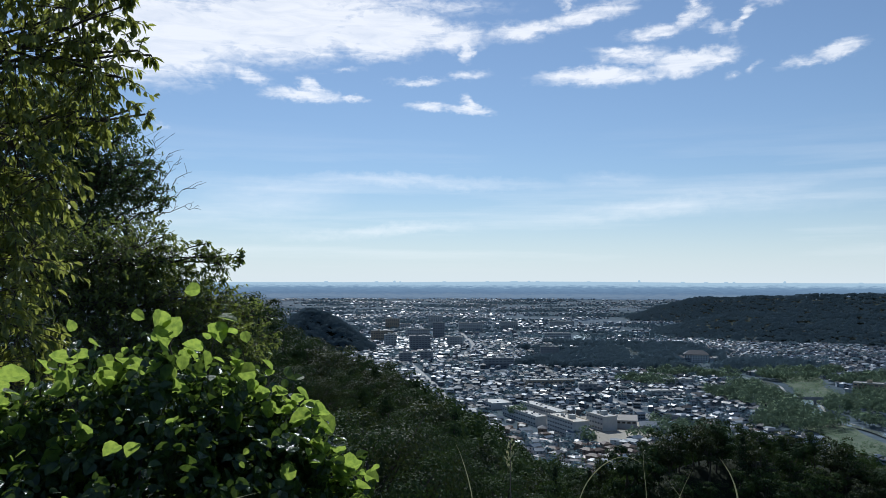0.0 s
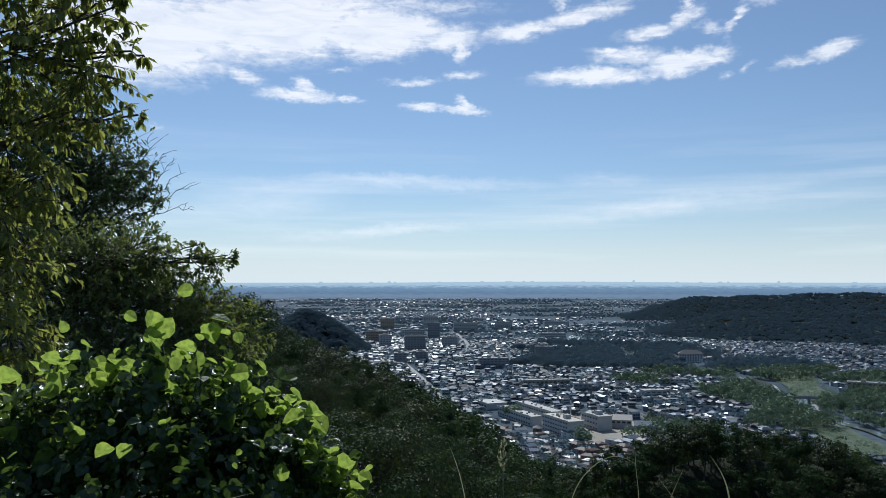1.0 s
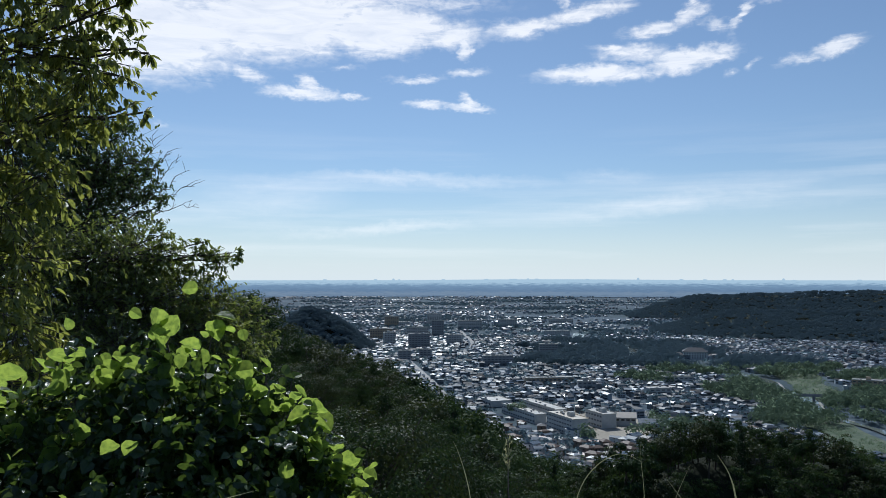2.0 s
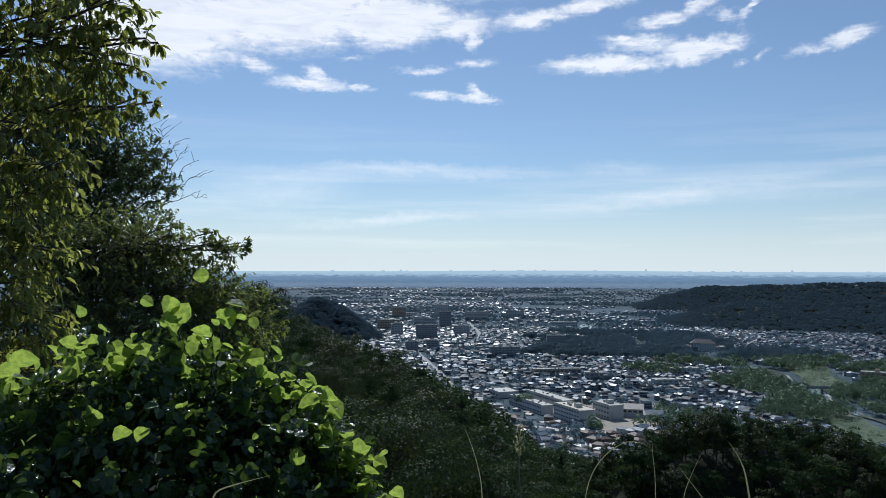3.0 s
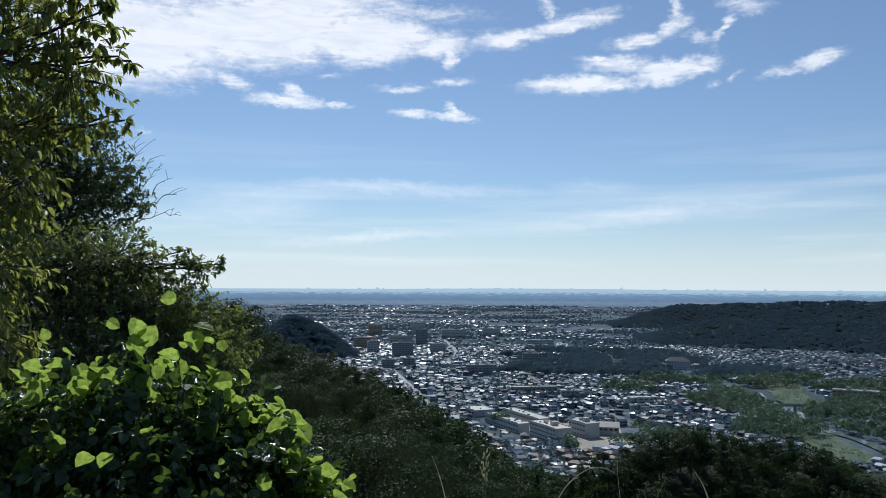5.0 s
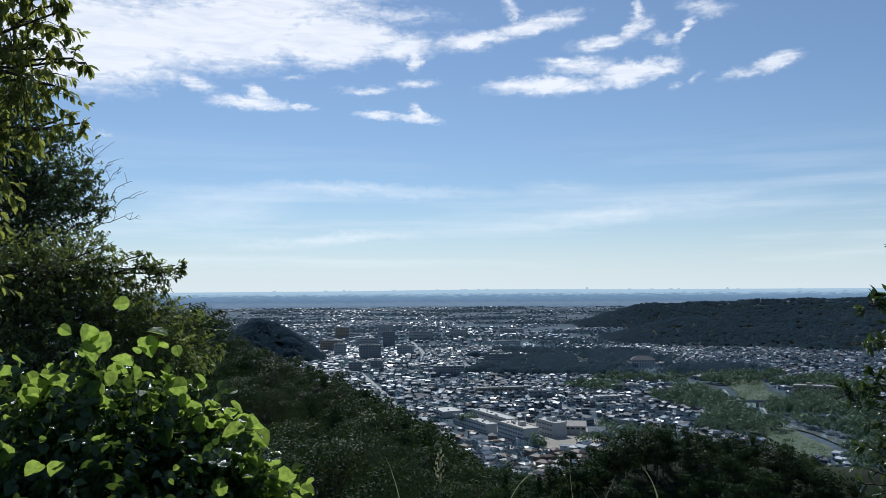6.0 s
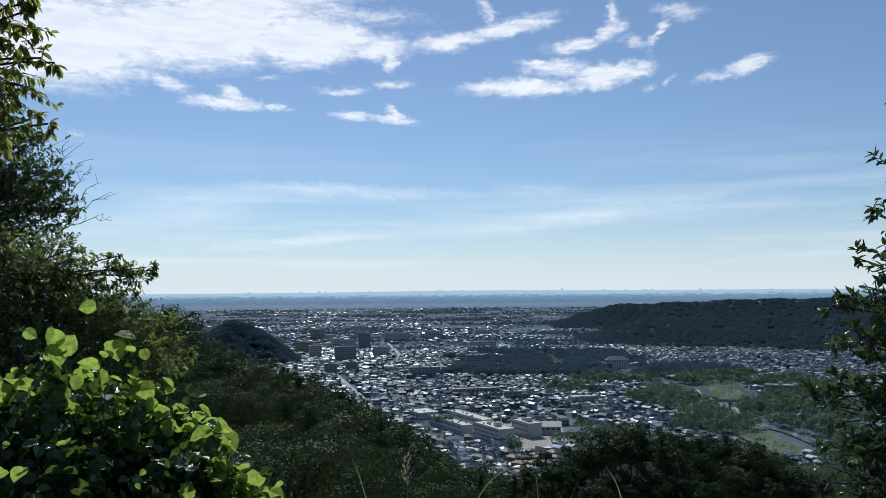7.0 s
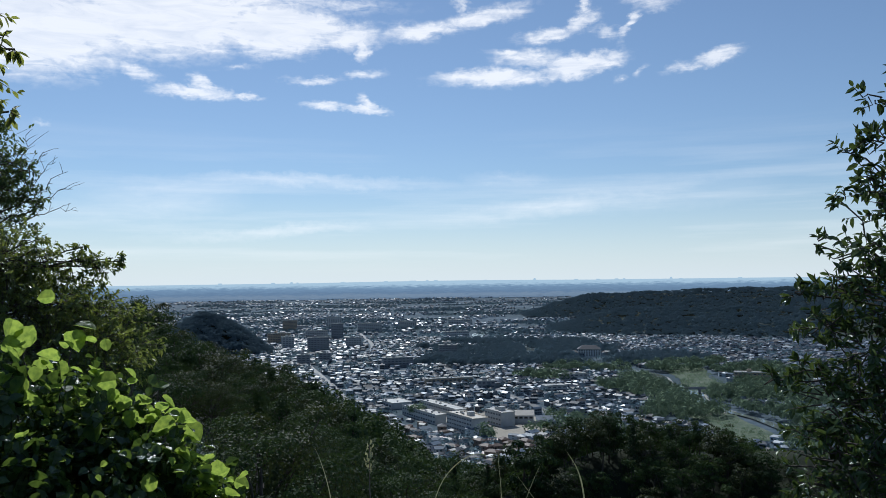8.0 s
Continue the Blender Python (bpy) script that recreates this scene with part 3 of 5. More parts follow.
# trees of the middle distance: trunk, limbs and a crown of leaf clumps
def forest_tree(seed, height, spread, clumps, leaves, leaf, mat, conifer=False):
    rng = np.random.default_rng(seed)
    root = new("cedar_tree" if conifer else "broadleaf_tree")
    chains = [(bent_line(rng, (0, 0, -0.6), (rng.normal(0, 0.3), rng.normal(0, 0.3), height * (0.95 if conifer else 0.72)), 0, 0.08), np.linspace(0.2, 0.05, 7))]
    pos, nrm = [], []
    if conifer:
        for i in range(clumps):
            f = (i + 0.5) / clumps
            z = height * (0.18 + 0.82 * f)
            rad = spread * (1 - f) ** 0.8 + 0.12
            a = i * 2.4 + rng.uniform(0, 0.6)
            c = np.array([math.cos(a) * rad * 0.75, math.sin(a) * rad * 0.75, z - 0.12 * rad])
            d = sphere_dirs(rng, leaves) * np.array([0.5, 0.5, 0.38]) * (0.35 + rad * 0.5)
            pos.append(c + d)
            nrm.append(unit(d + np.array([c[0], c[1], 0.4])))
            chains.append((bent_line(rng, (0, 0, z), c, 0, 0.03, 4), np.linspace(0.05, 0.015, 4)))
    else:
        for i in range(clumps):
            d = sphere_dirs(rng, 1)[0]
            d[2] = d[2] * 0.85 + 0.1
            reach = rng.uniform(0.4, 1.02)
            c = np.array([d[0] * spread * reach, d[1] * spread * reach, height * 0.55 + d[2] * height * 0.43 * reach])
            size = spread * rng.uniform(0.16, 0.36)
            e = sphere_dirs(rng, leaves)
            e[:, 2] = np.where(e[:, 2] < -0.35, -e[:, 2] * 0.6, e[:, 2])
            pos.append(c + e * size * rng.uniform(0.7, 1.1, (leaves, 1)) * np.array([1.15, 1.15, 0.75]))
            nrm.append(unit(0.9 * e + 0.5 * d + np.array([0, 0, 0.1])))
            if i % 3 == 0:
                chains.append((bent_line(rng, (0, 0, height * rng.uniform(0.3, 0.5)), c, 0.1, 0.1, 5), np.linspace(0.08, 0.02, 5)))
    pos, nrm = np.concatenate(pos), np.concatenate(nrm)
    nrm = unit(nrm + rng.normal(0, 0.27, nrm.shape))
    along = unit(np.cross(nrm, sphere_dirs(rng, len(nrm))))
    t = new("trunk", tubes("trunk", chains, BARK))
    c = new("crown", leaf_mesh("crown", pos - along * leaf * 0.5, along, nrm, leaf * rng.uniform(0.7, 1.3, len(pos)), 0.75, mat))
    t.parent = c.parent = root
    return root


# tree tops capped to fit the wood's outline from the camera: azimuth, elevation
SKYLINE_CAP = [(-40, 3), (-16, 0.8), (-13.2, 0.1), (-12.3, -0.4), (-11.2, -1.9), (-10, -2.5), (-9.2, -3.3), (-7.7, -4.0), (-6.1, -4.6), (-4.5, -5.1), (-3, -6.1), (-1.4, -6.8), (0.2, -7.7), (1.8, -8.5), (3.7, -9.6), (6.1, -10.7),
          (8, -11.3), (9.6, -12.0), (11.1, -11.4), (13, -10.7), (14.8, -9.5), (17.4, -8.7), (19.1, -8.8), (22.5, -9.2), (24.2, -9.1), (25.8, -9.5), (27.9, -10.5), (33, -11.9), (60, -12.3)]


def below_skyline(x, y, top, below=0.0):
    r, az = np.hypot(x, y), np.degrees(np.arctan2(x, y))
    limit = np.interp(az, [s[0] for s in SKYLINE_CAP], [s[1] for s in SKYLINE_CAP])
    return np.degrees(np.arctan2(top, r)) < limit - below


# trees along the crest of the ridge: azimuth, distance, elevation of the top, kind
CREST = ((-10.3, 92, -2.6, 5), (-9.3, 100, -3.4, 6), (-8.5, 108, -3.8, 7), (-7.4, 118, -4.1, 6), (-6.6, 126, -4.5, 5), (-5.0, 158, -5.0, 2), (-4.3, 172, -5.2, 0), (-3.5, 198, -5.8, 2),
         (-2.6, 218, -6.3, 1), (-1.6, 246, -6.8, 0), (-0.6, 268, -7.2, 2), (0.4, 288, -7.8, 0), (1.4, 300, -8.3, 2), (2.5, 320, -8.9, 1), (3.6, 342, -9.5, 0), (-7.0, 140, -4.4, 2), (-4.0, 210, -5.5, 0))
# and along the top of the mound
CREST += ((12.4, 178, -10.8, 1), (13.5, 186, -10.2, 0), (14.7, 190, -9.5, 2), (16.0, 195, -9.0, 0), (17.3, 198, -8.7, 2), (18.7, 200, -8.7, 1), (20.1, 204, -8.9, 0), (21.5, 208, -9.1, 3),
          (22.9, 208, -9.1, 2), (24.3, 208, -9.1, 0), (25.7, 205, -9.5, 1), (27.1, 200, -10.1, 3), (28.5, 195, -10.8, 0))


def plant_forest():
    rng = np.random.default_rng(5)
    fine = [forest_tree(16, 8.5, 3.5, 30, 170, 0.21, LEAF_FOREST), forest_tree(17, 9.5, 3.7, 32, 170, 0.22, LEAF_SLOPE), forest_tree(18, 7.5, 3.3, 28, 170, 0.20, LEAF_SLOPE)]
    near = [forest_tree(19, 8.5, 3.5, 46, 170, 0.14, LEAF_SLOPE), forest_tree(20, 7.6, 3.2, 42, 170, 0.13, LEAF_FOREST)]
    kinds = [forest_tree(11, 9.0, 3.1, 32, 56, 0.34, LEAF_FOREST), forest_tree(12, 8.0, 2.8, 30, 58, 0.33, LEAF_FOREST), forest_tree(13, 10.0, 3.3, 34, 54, 0.35, LEAF_SLOPE),
             forest_tree(14, 7.0, 2.7, 28, 58, 0.32, LEAF_FOREST), forest_tree(15, 11.5, 1.9, 60, 32, 0.26, LEAF_CEDAR, True)] + fine + near
    heights = [9.2, 8.2, 10.2, 7.2, 11.7, 8.7, 9.7, 7.7, 8.7, 7.8]
    g = np.arange(-150, 260, 5.9)
    h = np.arange(-10, 480, 5.9)
    X, Y = np.meshgrid(g, h)
    X, Y = X.ravel() + rng.uniform(-2, 2, X.size), Y.ravel() + rng.uniform(-2, 2, X.size)
    r, az = np.hypot(X, Y), np.degrees(np.arctan2(X, Y))
    Z = land(X, Y)
    keep = (Z > PLAIN + 4) & (az > -34) & (az < 42) & ((r > np.where(az < -9, 40, 95)) | ((r > 25) & (az > -17) & (az < 8) & (np.degrees(np.arctan2(Z, r)) > -34)))
    X, Y, Z, r = X[keep], Y[keep], Z[keep], r[keep]
    order = np.argsort(r)
    placed, rest = 0, []
    used = set()
    shade = {}
    # a few larger trees on the near shoulder of the ridge: azimuth, distance, elevation of the top
    marked = {}
    for a, d, e, k in ((-12.8, 75, -0.25, 6), (-11.3, 58, -1.9, 5), (-9.7, 64, -3.3, 7), (-14.2, 48, 0.3, 5), (-5.7, 131, -4.9, 4), (-8.0, 90, -4.1, 6)) + CREST:
        q = aim(a, e, d)
        ground = float(land(q[0], q[1]))
        marked[len(X)] = (k, (q[2] - ground) / heights[k])
        X, Y, Z, r = np.append(X, q[0]), np.append(Y, q[1]), np.append(Z, ground), np.append(r, d)
    order = np.argsort(r)
    for i in order:
        k = int(rng.choice(5, p=[0.27, 0.27, 0.22, 0.16, 0.08]))
        s = float(rng.uniform(0.72, 1.35))
        if r[i] < 112:
            k = 5 + k % 3
        if r[i] < 62:
            k = 8 + k % 2
        below = 1.8 * min(max((105 - r[i]) / 70, 0), 1) + float(rng.uniform(0, 0.7)) ** 2
        fits = [f for f in (s, s * 0.8, s * 0.62, s * 0.5) if below_skyline(X[i], Y[i], Z[i] + heights[k] * f, below)]
        if i in marked:
            fits = [1.0]
        if not fits or np.degrees(np.arctan2(Z[i] + heights[k] * fits[0], r[i])) < -16.0:
            continue
        s = fits[0]
        if i in marked:
            k, s = marked[i]
        a, high = np.degrees(np.arctan2(X[i], Y[i])), np.degrees(np.arctan2(Z[i] + heights[k] * s, r[i]))
        seen = max(shade.get(int(a * 2) + q, -90) for q in (-1, 0, 1))
        shade[int(a * 2)] = max(shade.get(int(a * 2), -90), high)
        if i not in marked and (high < seen - 3.5 or (a < -16 and r[i] > 45)):
            continue
        if placed < 380:
            m = pose(X[i], Y[i], Z[i], rng.normal(0, 3), rng.normal(0, 3), rng.uniform(0, 360)) @ Matrix.Diagonal((s, s, s * rng.uniform(0.92, 1.1), 1))
            if k in used:
                o = copy_thing(kinds[k], Matrix())
            else:
                o = kinds[k]
                used.add(k)
            o.matrix_basis = m
            tagged(o, "dark green cedar with a narrow pointed crown" if k == 4 else ("glossy dark oak tree in dense hillside wood" if k in (2, 6, 8) else "green broadleaf tree with rounded crown on hillside"),
                   "tree", "hillside trees")
            placed += 1
        else:
            rest.append((X[i], Y[i], Z[i], heights[k] * s, 3.2 * s if k != 4 else 1.8 * s))
    return np.array(rest)


def clump_wood(name, trees, per, leaf, mat, label, seed, to_view=0.0, ruffle=0.15):
    """Many trees far off as one mass: a short stem and a rounded, broken crown for each."""
    rng = np.random.default_rng(seed)
    n = len(trees)
    d = sphere_dirs(rng, n * per).reshape(n, per, 3)
    d[..., 2] = np.where(d[..., 2] < -0.2, -d[..., 2], d[..., 2])
    lump = 1 + 0.35 * np.sin(d[..., 0:1] * 5 + rng.uniform(0, 6, (n, 1, 1))) * np.sin(d[..., 1:2] * 5 + rng.uniform(0, 6, (n, 1, 1)))
    h, w = trees[:, 3], trees[:, 4]
    c = np.stack([trees[:, 0], trees[:, 1], trees[:, 2] + 0.52 * h], -1)
    p = c[:, None] + d * lump * rng.uniform(0.75, 1.05, (n, per, 1)) * np.stack([w, w, 0.5 * h], -1)[:, None]
    # leaves turned up and towards the camera, so they show and shade evenly
    nrm = unit(d + rng.normal(0, ruffle, d.shape) + to_view * np.array([0, -0.55, 1.0])).reshape(-1, 3)
    p = p.reshape(-1, 3)
    along = unit(np.cross(nrm, sphere_dirs(rng, len(nrm))))
    size = np.repeat(leaf * np.clip(w / 3, 0.5, 2), per) * rng.uniform(0.7, 1.3, n * per)
    ob = new(name, leaf_mesh(name, p - along * size[:, None] * 0.5, along, nrm, size, 0.9, mat))
    return tagged(ob, label, "woodland", kind="stuff")


rest = plant_forest()


def undergrowth(n, seed, az0, az1, r0, r1, tall, low, high):
    rng = np.random.default_rng(seed)
    az, r = np.radians(rng.uniform(az0, az1, n)), rng.uniform(r0, r1, n)
    x, y = r * np.sin(az), r * np.cos(az)
    h = rng.uniform(*tall, n)
    z = land(x, y)
    e = np.degrees(np.arctan2(z + h, r))
    k = (e > low) & (e < high) & below_skyline(x, y, z + h + 1)
    return np.stack([x, y, z, h, h * rng.uniform(0.5, 0.8, n)], -1)[k]


clump_wood("undergrowth", undergrowth(520, 24, -15, 7, 26, 80, (1.2, 3.0), -25, -12.6), 150, 0.3, LEAF_FOREST, "tangled green undergrowth below the trees on the slope", 25)
clump_wood("ridge_thicket", undergrowth(420, 26, -17, 4, 62, 125, (1.0, 2.0), -18, 0), 90, 0.36, LEAF_FOREST, "dense thicket between the trunks along the ridge", 27)
clump_wood("slope_scrub", undergrowth(1700, 30, 2, 28, 34, 165, (1.8, 3.8), -24, -11.6), 80, 0.32, LEAF_FOREST, "leafy scrub filling the hollow below the lookout", 39)
clump_wood("mound_thicket", undergrowth(1300, 28, 4, 42, 118, 235, (2.0, 3.8), -17, -8), 60, 0.55, LEAF_FOREST, "dense thicket between the trees on the hilltop", 29)
if len(rest):
    clump_wood("hillside_wood", rest, 130, 0.95, LEAF_FOREST, "dense dark green broadleaf wood covering the far slope", 21)


def far_trees(n, box, test, seed, h=(6, 11)):
    rng = np.random.default_rng(seed)
    x, y = rng.uniform(box[0], box[1], n), rng.uniform(box[2], box[3], n)
    z = land(x, y)
    k = test(x, y, z)
    x, y, z = x[k], y[k], z[k]
    hh = rng.uniform(h[0], h[1], len(x))
    return np.stack([x, y, z, hh, hh * rng.uniform(0.42, 0.6, len(x))], -1)


FAR_BELTS = [(-320, 3300, 420, 3180, 42), (0, 2620, 330, 2520, 30), (330, 2900, 900, 2760, 36), (90, 2170, 330, 2090, 26), (430, 2240, 640, 2360, 30), (-260, 2450, -60, 2380, 28),
             (900, 3500, 1700, 3300, 60), (500, 3750, 1000, 3900, 50), (-500, 3800, -50, 3850, 60), (640, 2000, 700, 1990, 16), (-60, 2050, 120, 2010, 34), (-40, 2160, 210, 2120, 26), (300, 2000, 420, 1960, 40)]


def lifted_plain(x, y):
    r = np.hypot(x, y)
    return PLAIN + LIFT * np.clip((r - 1800) / 3000, 0, 1) ** 1.7


VALLEY = far_trees(9500, (60, 700, 520, 1700), lambda x, y, z: near_any(x, y, WOODS) & ~near_any(x, y, [(a, b, c, d, 11) for a, b, c, d, _ in WATERSIDE[:-2]] + [(399, 1288, 372, 1180, 30)]), 31, (7, 14))
clump_wood("valley_wood", VALLEY[VALLEY[:, 1] > 1130], 56, 1.7, LEAF_HAZED, "dark band of trees along the river valley", 32, 1.2, 0.08)
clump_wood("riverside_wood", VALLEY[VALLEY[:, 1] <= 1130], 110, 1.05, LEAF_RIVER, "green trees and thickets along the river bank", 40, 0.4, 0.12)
HILLS = far_trees(22000, (470, 1560, 1500, 2900), lambda x, y, z: (z > lifted_plain(x, y) + 1.5) & (np.degrees(np.arctan2(x, y)) < 36), 33, (5.5, 8.5))
HILLS[:, 4] *= 1.6
clump_wood("distant_hill_wood", HILLS, 26, 2.3, LEAF_HAZED, "wooded hills rising beyond the town", 34, 2.0, 0.06)
clump_wood("knoll_wood", far_trees(4200, (-420, -90, 1380, 1600), lambda x, y, z: z > lifted_plain(x, y) + 0.6, 35, (7, 11)), 32, 2.0, LEAF_HAZED, "small wooded knoll at the edge of town", 36, 1.8, 0.08)
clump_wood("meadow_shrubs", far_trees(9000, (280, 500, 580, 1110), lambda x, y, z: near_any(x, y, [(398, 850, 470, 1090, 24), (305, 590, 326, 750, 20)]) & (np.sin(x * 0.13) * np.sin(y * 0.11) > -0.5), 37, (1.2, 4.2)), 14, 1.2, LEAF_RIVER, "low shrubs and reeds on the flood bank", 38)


# ---- the town ----
def house_batch(name, x, y, ang, a, b, h, k, inset, windows, label):
    """Many houses as one mass: walls, overhanging hipped or gabled roofs, windows."""
    n = len(x)
    z = land(x, y) - 0.3
    ca, sa = np.cos(ang), np.sin(ang)

    def put(u, v, w):
        return np.stack([x + u * ca - v * sa, y + u * sa + v * ca, z + w], -1)

    o = 0.5
    o2 = np.full(n, o)
    zero = np.zeros(n)
    vs = [put(su * a, sv * b, w) for w in (zero, h) for su, sv in ((-1, -1), (1, -1), (1, 1), (-1, 1))]
    vs += [put(su * (a + o2), sv * (b + o2), h - 0.1) for su, sv in ((-1, -1), (1, -1), (1, 1), (-1, 1))]
    vs += [put(-(a + o2 - inset), zero, h + k), put(a + o2 - inset, zero, h + k)]
    quads = [(0, 1, 5, 4), (1, 2, 6, 5), (2, 3, 7, 6), (3, 0, 4, 7), (8, 9, 13, 12), (10, 11, 12, 13)]
    qm = [0, 0, 0, 0, 1, 1]
    tris = [(9, 10, 13), (11, 8, 12)]
    if windows:
        for lo, hi in ((0.9, 2.2), (3.5, 4.7)):
            for c in (-0.55, 0.05, 0.6):
                for s in (-1, 1):
                    m = len(vs)
                    for u, w in ((-0.9, lo), (0.9, lo), (0.9, hi), (-0.9, hi)):
                        vs.append(put(c * a + u * -s, s * (b + 0.04), np.minimum(w, h - 0.5)))
                    quads.append((m, m + 1, m + 2, m + 3))
                    qm.append(2)
    k_ = len(vs)
    v = np.stack(vs, 1).reshape(-1, 3)
    base = (np.arange(n) * k_)[:, None]
    q = (base[:, None, :] + np.array(quads)[None]).reshape(-1, 4)
    t = (base[:, None, :] + np.array(tris)[None]).reshape(-1, 3)
    ob = new(name, mesh_np(name, v, q, t, [HOUSE_WALL, HOUSE_ROOF, GLASS_DARK], np.tile(qm, n), np.ones(len(t), int)))
    return tagged(ob, label, "houses", kind="stuff")


def town_plots(step, r0, r1, seed, share):
    rng = np.random.default_rng(seed)
    g = np.arange(-900, 2900, step)
    h = np.arange(300, 4900, step)
    X, Y = np.meshgrid(g, h)
    X, Y = X.ravel(), Y.ravel()
    r, az = np.hypot(X, Y), np.degrees(np.arctan2(X, Y))
    k = (r > r0) & (r < r1) & (az > -16) & (az < 40)
    X, Y = X[k], Y[k]
    turn = 0.5 * np.sin(X * 0.0031 + 0.6) + 0.45 * np.sin(Y * 0.0026 + 1.1)
    loose = 0.26 if step < 15 else 0.5
    X = X + rng.uniform(-loose, loose, len(X)) * step
    Y = Y + rng.uniform(-loose, loose, len(X)) * step
    z = land(X, Y)
    patch = np.sin(X * 0.011 + 2.0 * np.sin(Y * 0.004)) * np.sin(Y * 0.009 + 1.5 * np.sin(X * 0.006))
    k = (z < lifted_plain(X, Y) + 1.5) & ~near_any(X, Y, WOODS + SCHOOL + WATERSIDE + STREETS + FAR_BELTS) & (rng.uniform(0, 1, len(X)) < share - (0.35 if step < 15 else 0.75) * np.clip(patch + (0 if step < 15 else 0.25), 0, 1))
    return X[k], Y[k], turn[k] + rng.choice([0, np.pi / 2], k.sum()) + rng.normal(0, 0.3, k.sum()), rng


def house_sizes(rng, n, f=1.0):
    a = rng.uniform(2.6, 4.8, n) * f
    b = rng.uniform(2.1, 3.2, n) * f
    h = rng.choice([2.9, 5.3, 5.6, 6.0], n)
    k = b * rng.uniform(0.25, 0.6, n)
    inset = np.where(rng.uniform(0, 1, n) < 0.5, b * 0.95, 0.0)
    return a, b, h, k, inset


NEAR_TOWN = 735.0
X, Y, ang, rng = town_plots(10.2, NEAR_TOWN, 1800, 41, 0.86)
house_batch("town_houses", X, Y, ang, *house_sizes(rng, len(X)), True, "closely set two-storey houses with tiled roofs")
X, Y, ang, rng = town_plots(19.0, 1800, 3000, 42, 0.66)
house_batch("distant_houses", X, Y, ang, *house_sizes(rng, len(X), 1.15), False, "distant town houses with pale roofs across the plain")
X, Y, ang, rng = town_plots(24.0, 3000, 4850, 43, 0.55)
house_batch("farthest_houses", X, Y, ang, *house_sizes(rng, len(X), 1.2), False, "farthest houses scattered to the horizon")
clump_wood("garden_trees", far_trees(15000, (-250, 900, 480, 1900), lambda x, y, z: (z < lifted_plain(x, y) + 1) & ~near_any(x, y, WATERSIDE + SCHOOL + STREETS) & (np.sin(x * 0.045 + 2 * np.sin(y * 0.011)) * np.sin(y * 0.037 + np.sin(x * 0.02)) > 0.02), 51, (4, 8.5)), 16, 2.0, LEAF_HAZED,
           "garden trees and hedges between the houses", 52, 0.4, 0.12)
clump_wood("plain_trees", far_trees(30000, (-700, 2000, 1800, 4850), lambda x, y, z: (z < lifted_plain(x, y) + 1) & (np.degrees(np.arctan2(x, y)) < 32) & (np.hypot(x, y) < 4600) & (near_any(x, y, FAR_BELTS) | (np.sin(x * 0.006 + np.sin(y * 0.003) * 2) * np.sin(y * 0.008) > 0.4)), 53, (5, 9)), 16, 3.4, LEAF_HAZED,
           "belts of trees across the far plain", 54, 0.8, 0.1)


# far edge of the plain: a glowing sheet, haze painted in blue by height, with a low skyline, far behind everything else
def build_backdrop():
    m, n, l, p = material("far_haze")
    n.remove(p)
    c, sep = n.new("ShaderNodeTexCoord"), n.new("ShaderNodeSeparateXYZ")
    l.new(c.outputs["Object"], sep.inputs[0])
    t = n.new("ShaderNodeTexNoise")
    stretch = n.new("ShaderNodeMapping")
    stretch.inputs["Scale"].default_value = (0.02, 0.02, 0.16)
    l.new(c.outputs["Object"], stretch.inputs[0])
    l.new(stretch.outputs[0], t.inputs["Vector"])
    t.inputs["Scale"].default_value, t.inputs["Detail"].default_value, t.inputs["Roughness"].default_value = 1.0, 8, 0.7
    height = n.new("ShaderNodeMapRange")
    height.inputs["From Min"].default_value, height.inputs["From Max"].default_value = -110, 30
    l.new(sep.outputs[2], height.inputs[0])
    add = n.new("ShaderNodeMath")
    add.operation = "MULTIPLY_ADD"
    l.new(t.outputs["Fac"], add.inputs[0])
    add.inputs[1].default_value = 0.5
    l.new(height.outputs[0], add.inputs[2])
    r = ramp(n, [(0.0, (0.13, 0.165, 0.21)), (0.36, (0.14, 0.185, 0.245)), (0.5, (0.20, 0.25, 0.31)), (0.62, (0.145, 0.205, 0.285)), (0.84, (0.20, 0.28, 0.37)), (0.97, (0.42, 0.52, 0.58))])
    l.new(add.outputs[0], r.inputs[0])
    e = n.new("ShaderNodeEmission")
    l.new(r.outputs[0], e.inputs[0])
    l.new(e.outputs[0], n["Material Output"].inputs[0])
    rng = np.random.default_rng(77)
    az = np.radians(np.arange(-75, 75, 0.05))
    step = np.repeat(rng.uniform(0, 1, len(az) // 5 + 1), 5)[: len(az)]
    top = 1.5 + 3.0 * np.sin(az * 3 + 1) + 5.0 * np.clip(np.sin(az * 9 + 0.4), 0, 1) + np.where(step > 0.9, (step - 0.9) * 60, 0)
    for tower, tall in ((13.5, 11), (22.7, 10), (-3.4, 8), (-3.0, 5), (19.6, 6), (6.0, 5)):
        top = top + np.where(np.abs(np.degrees(az) - tower) < 0.09, tall, 0)
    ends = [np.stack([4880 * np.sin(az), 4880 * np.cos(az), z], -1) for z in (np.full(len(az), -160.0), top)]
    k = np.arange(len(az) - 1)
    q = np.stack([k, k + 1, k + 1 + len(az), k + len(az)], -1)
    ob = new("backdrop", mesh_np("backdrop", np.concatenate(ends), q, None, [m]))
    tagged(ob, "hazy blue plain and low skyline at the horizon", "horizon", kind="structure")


build_backdrop()


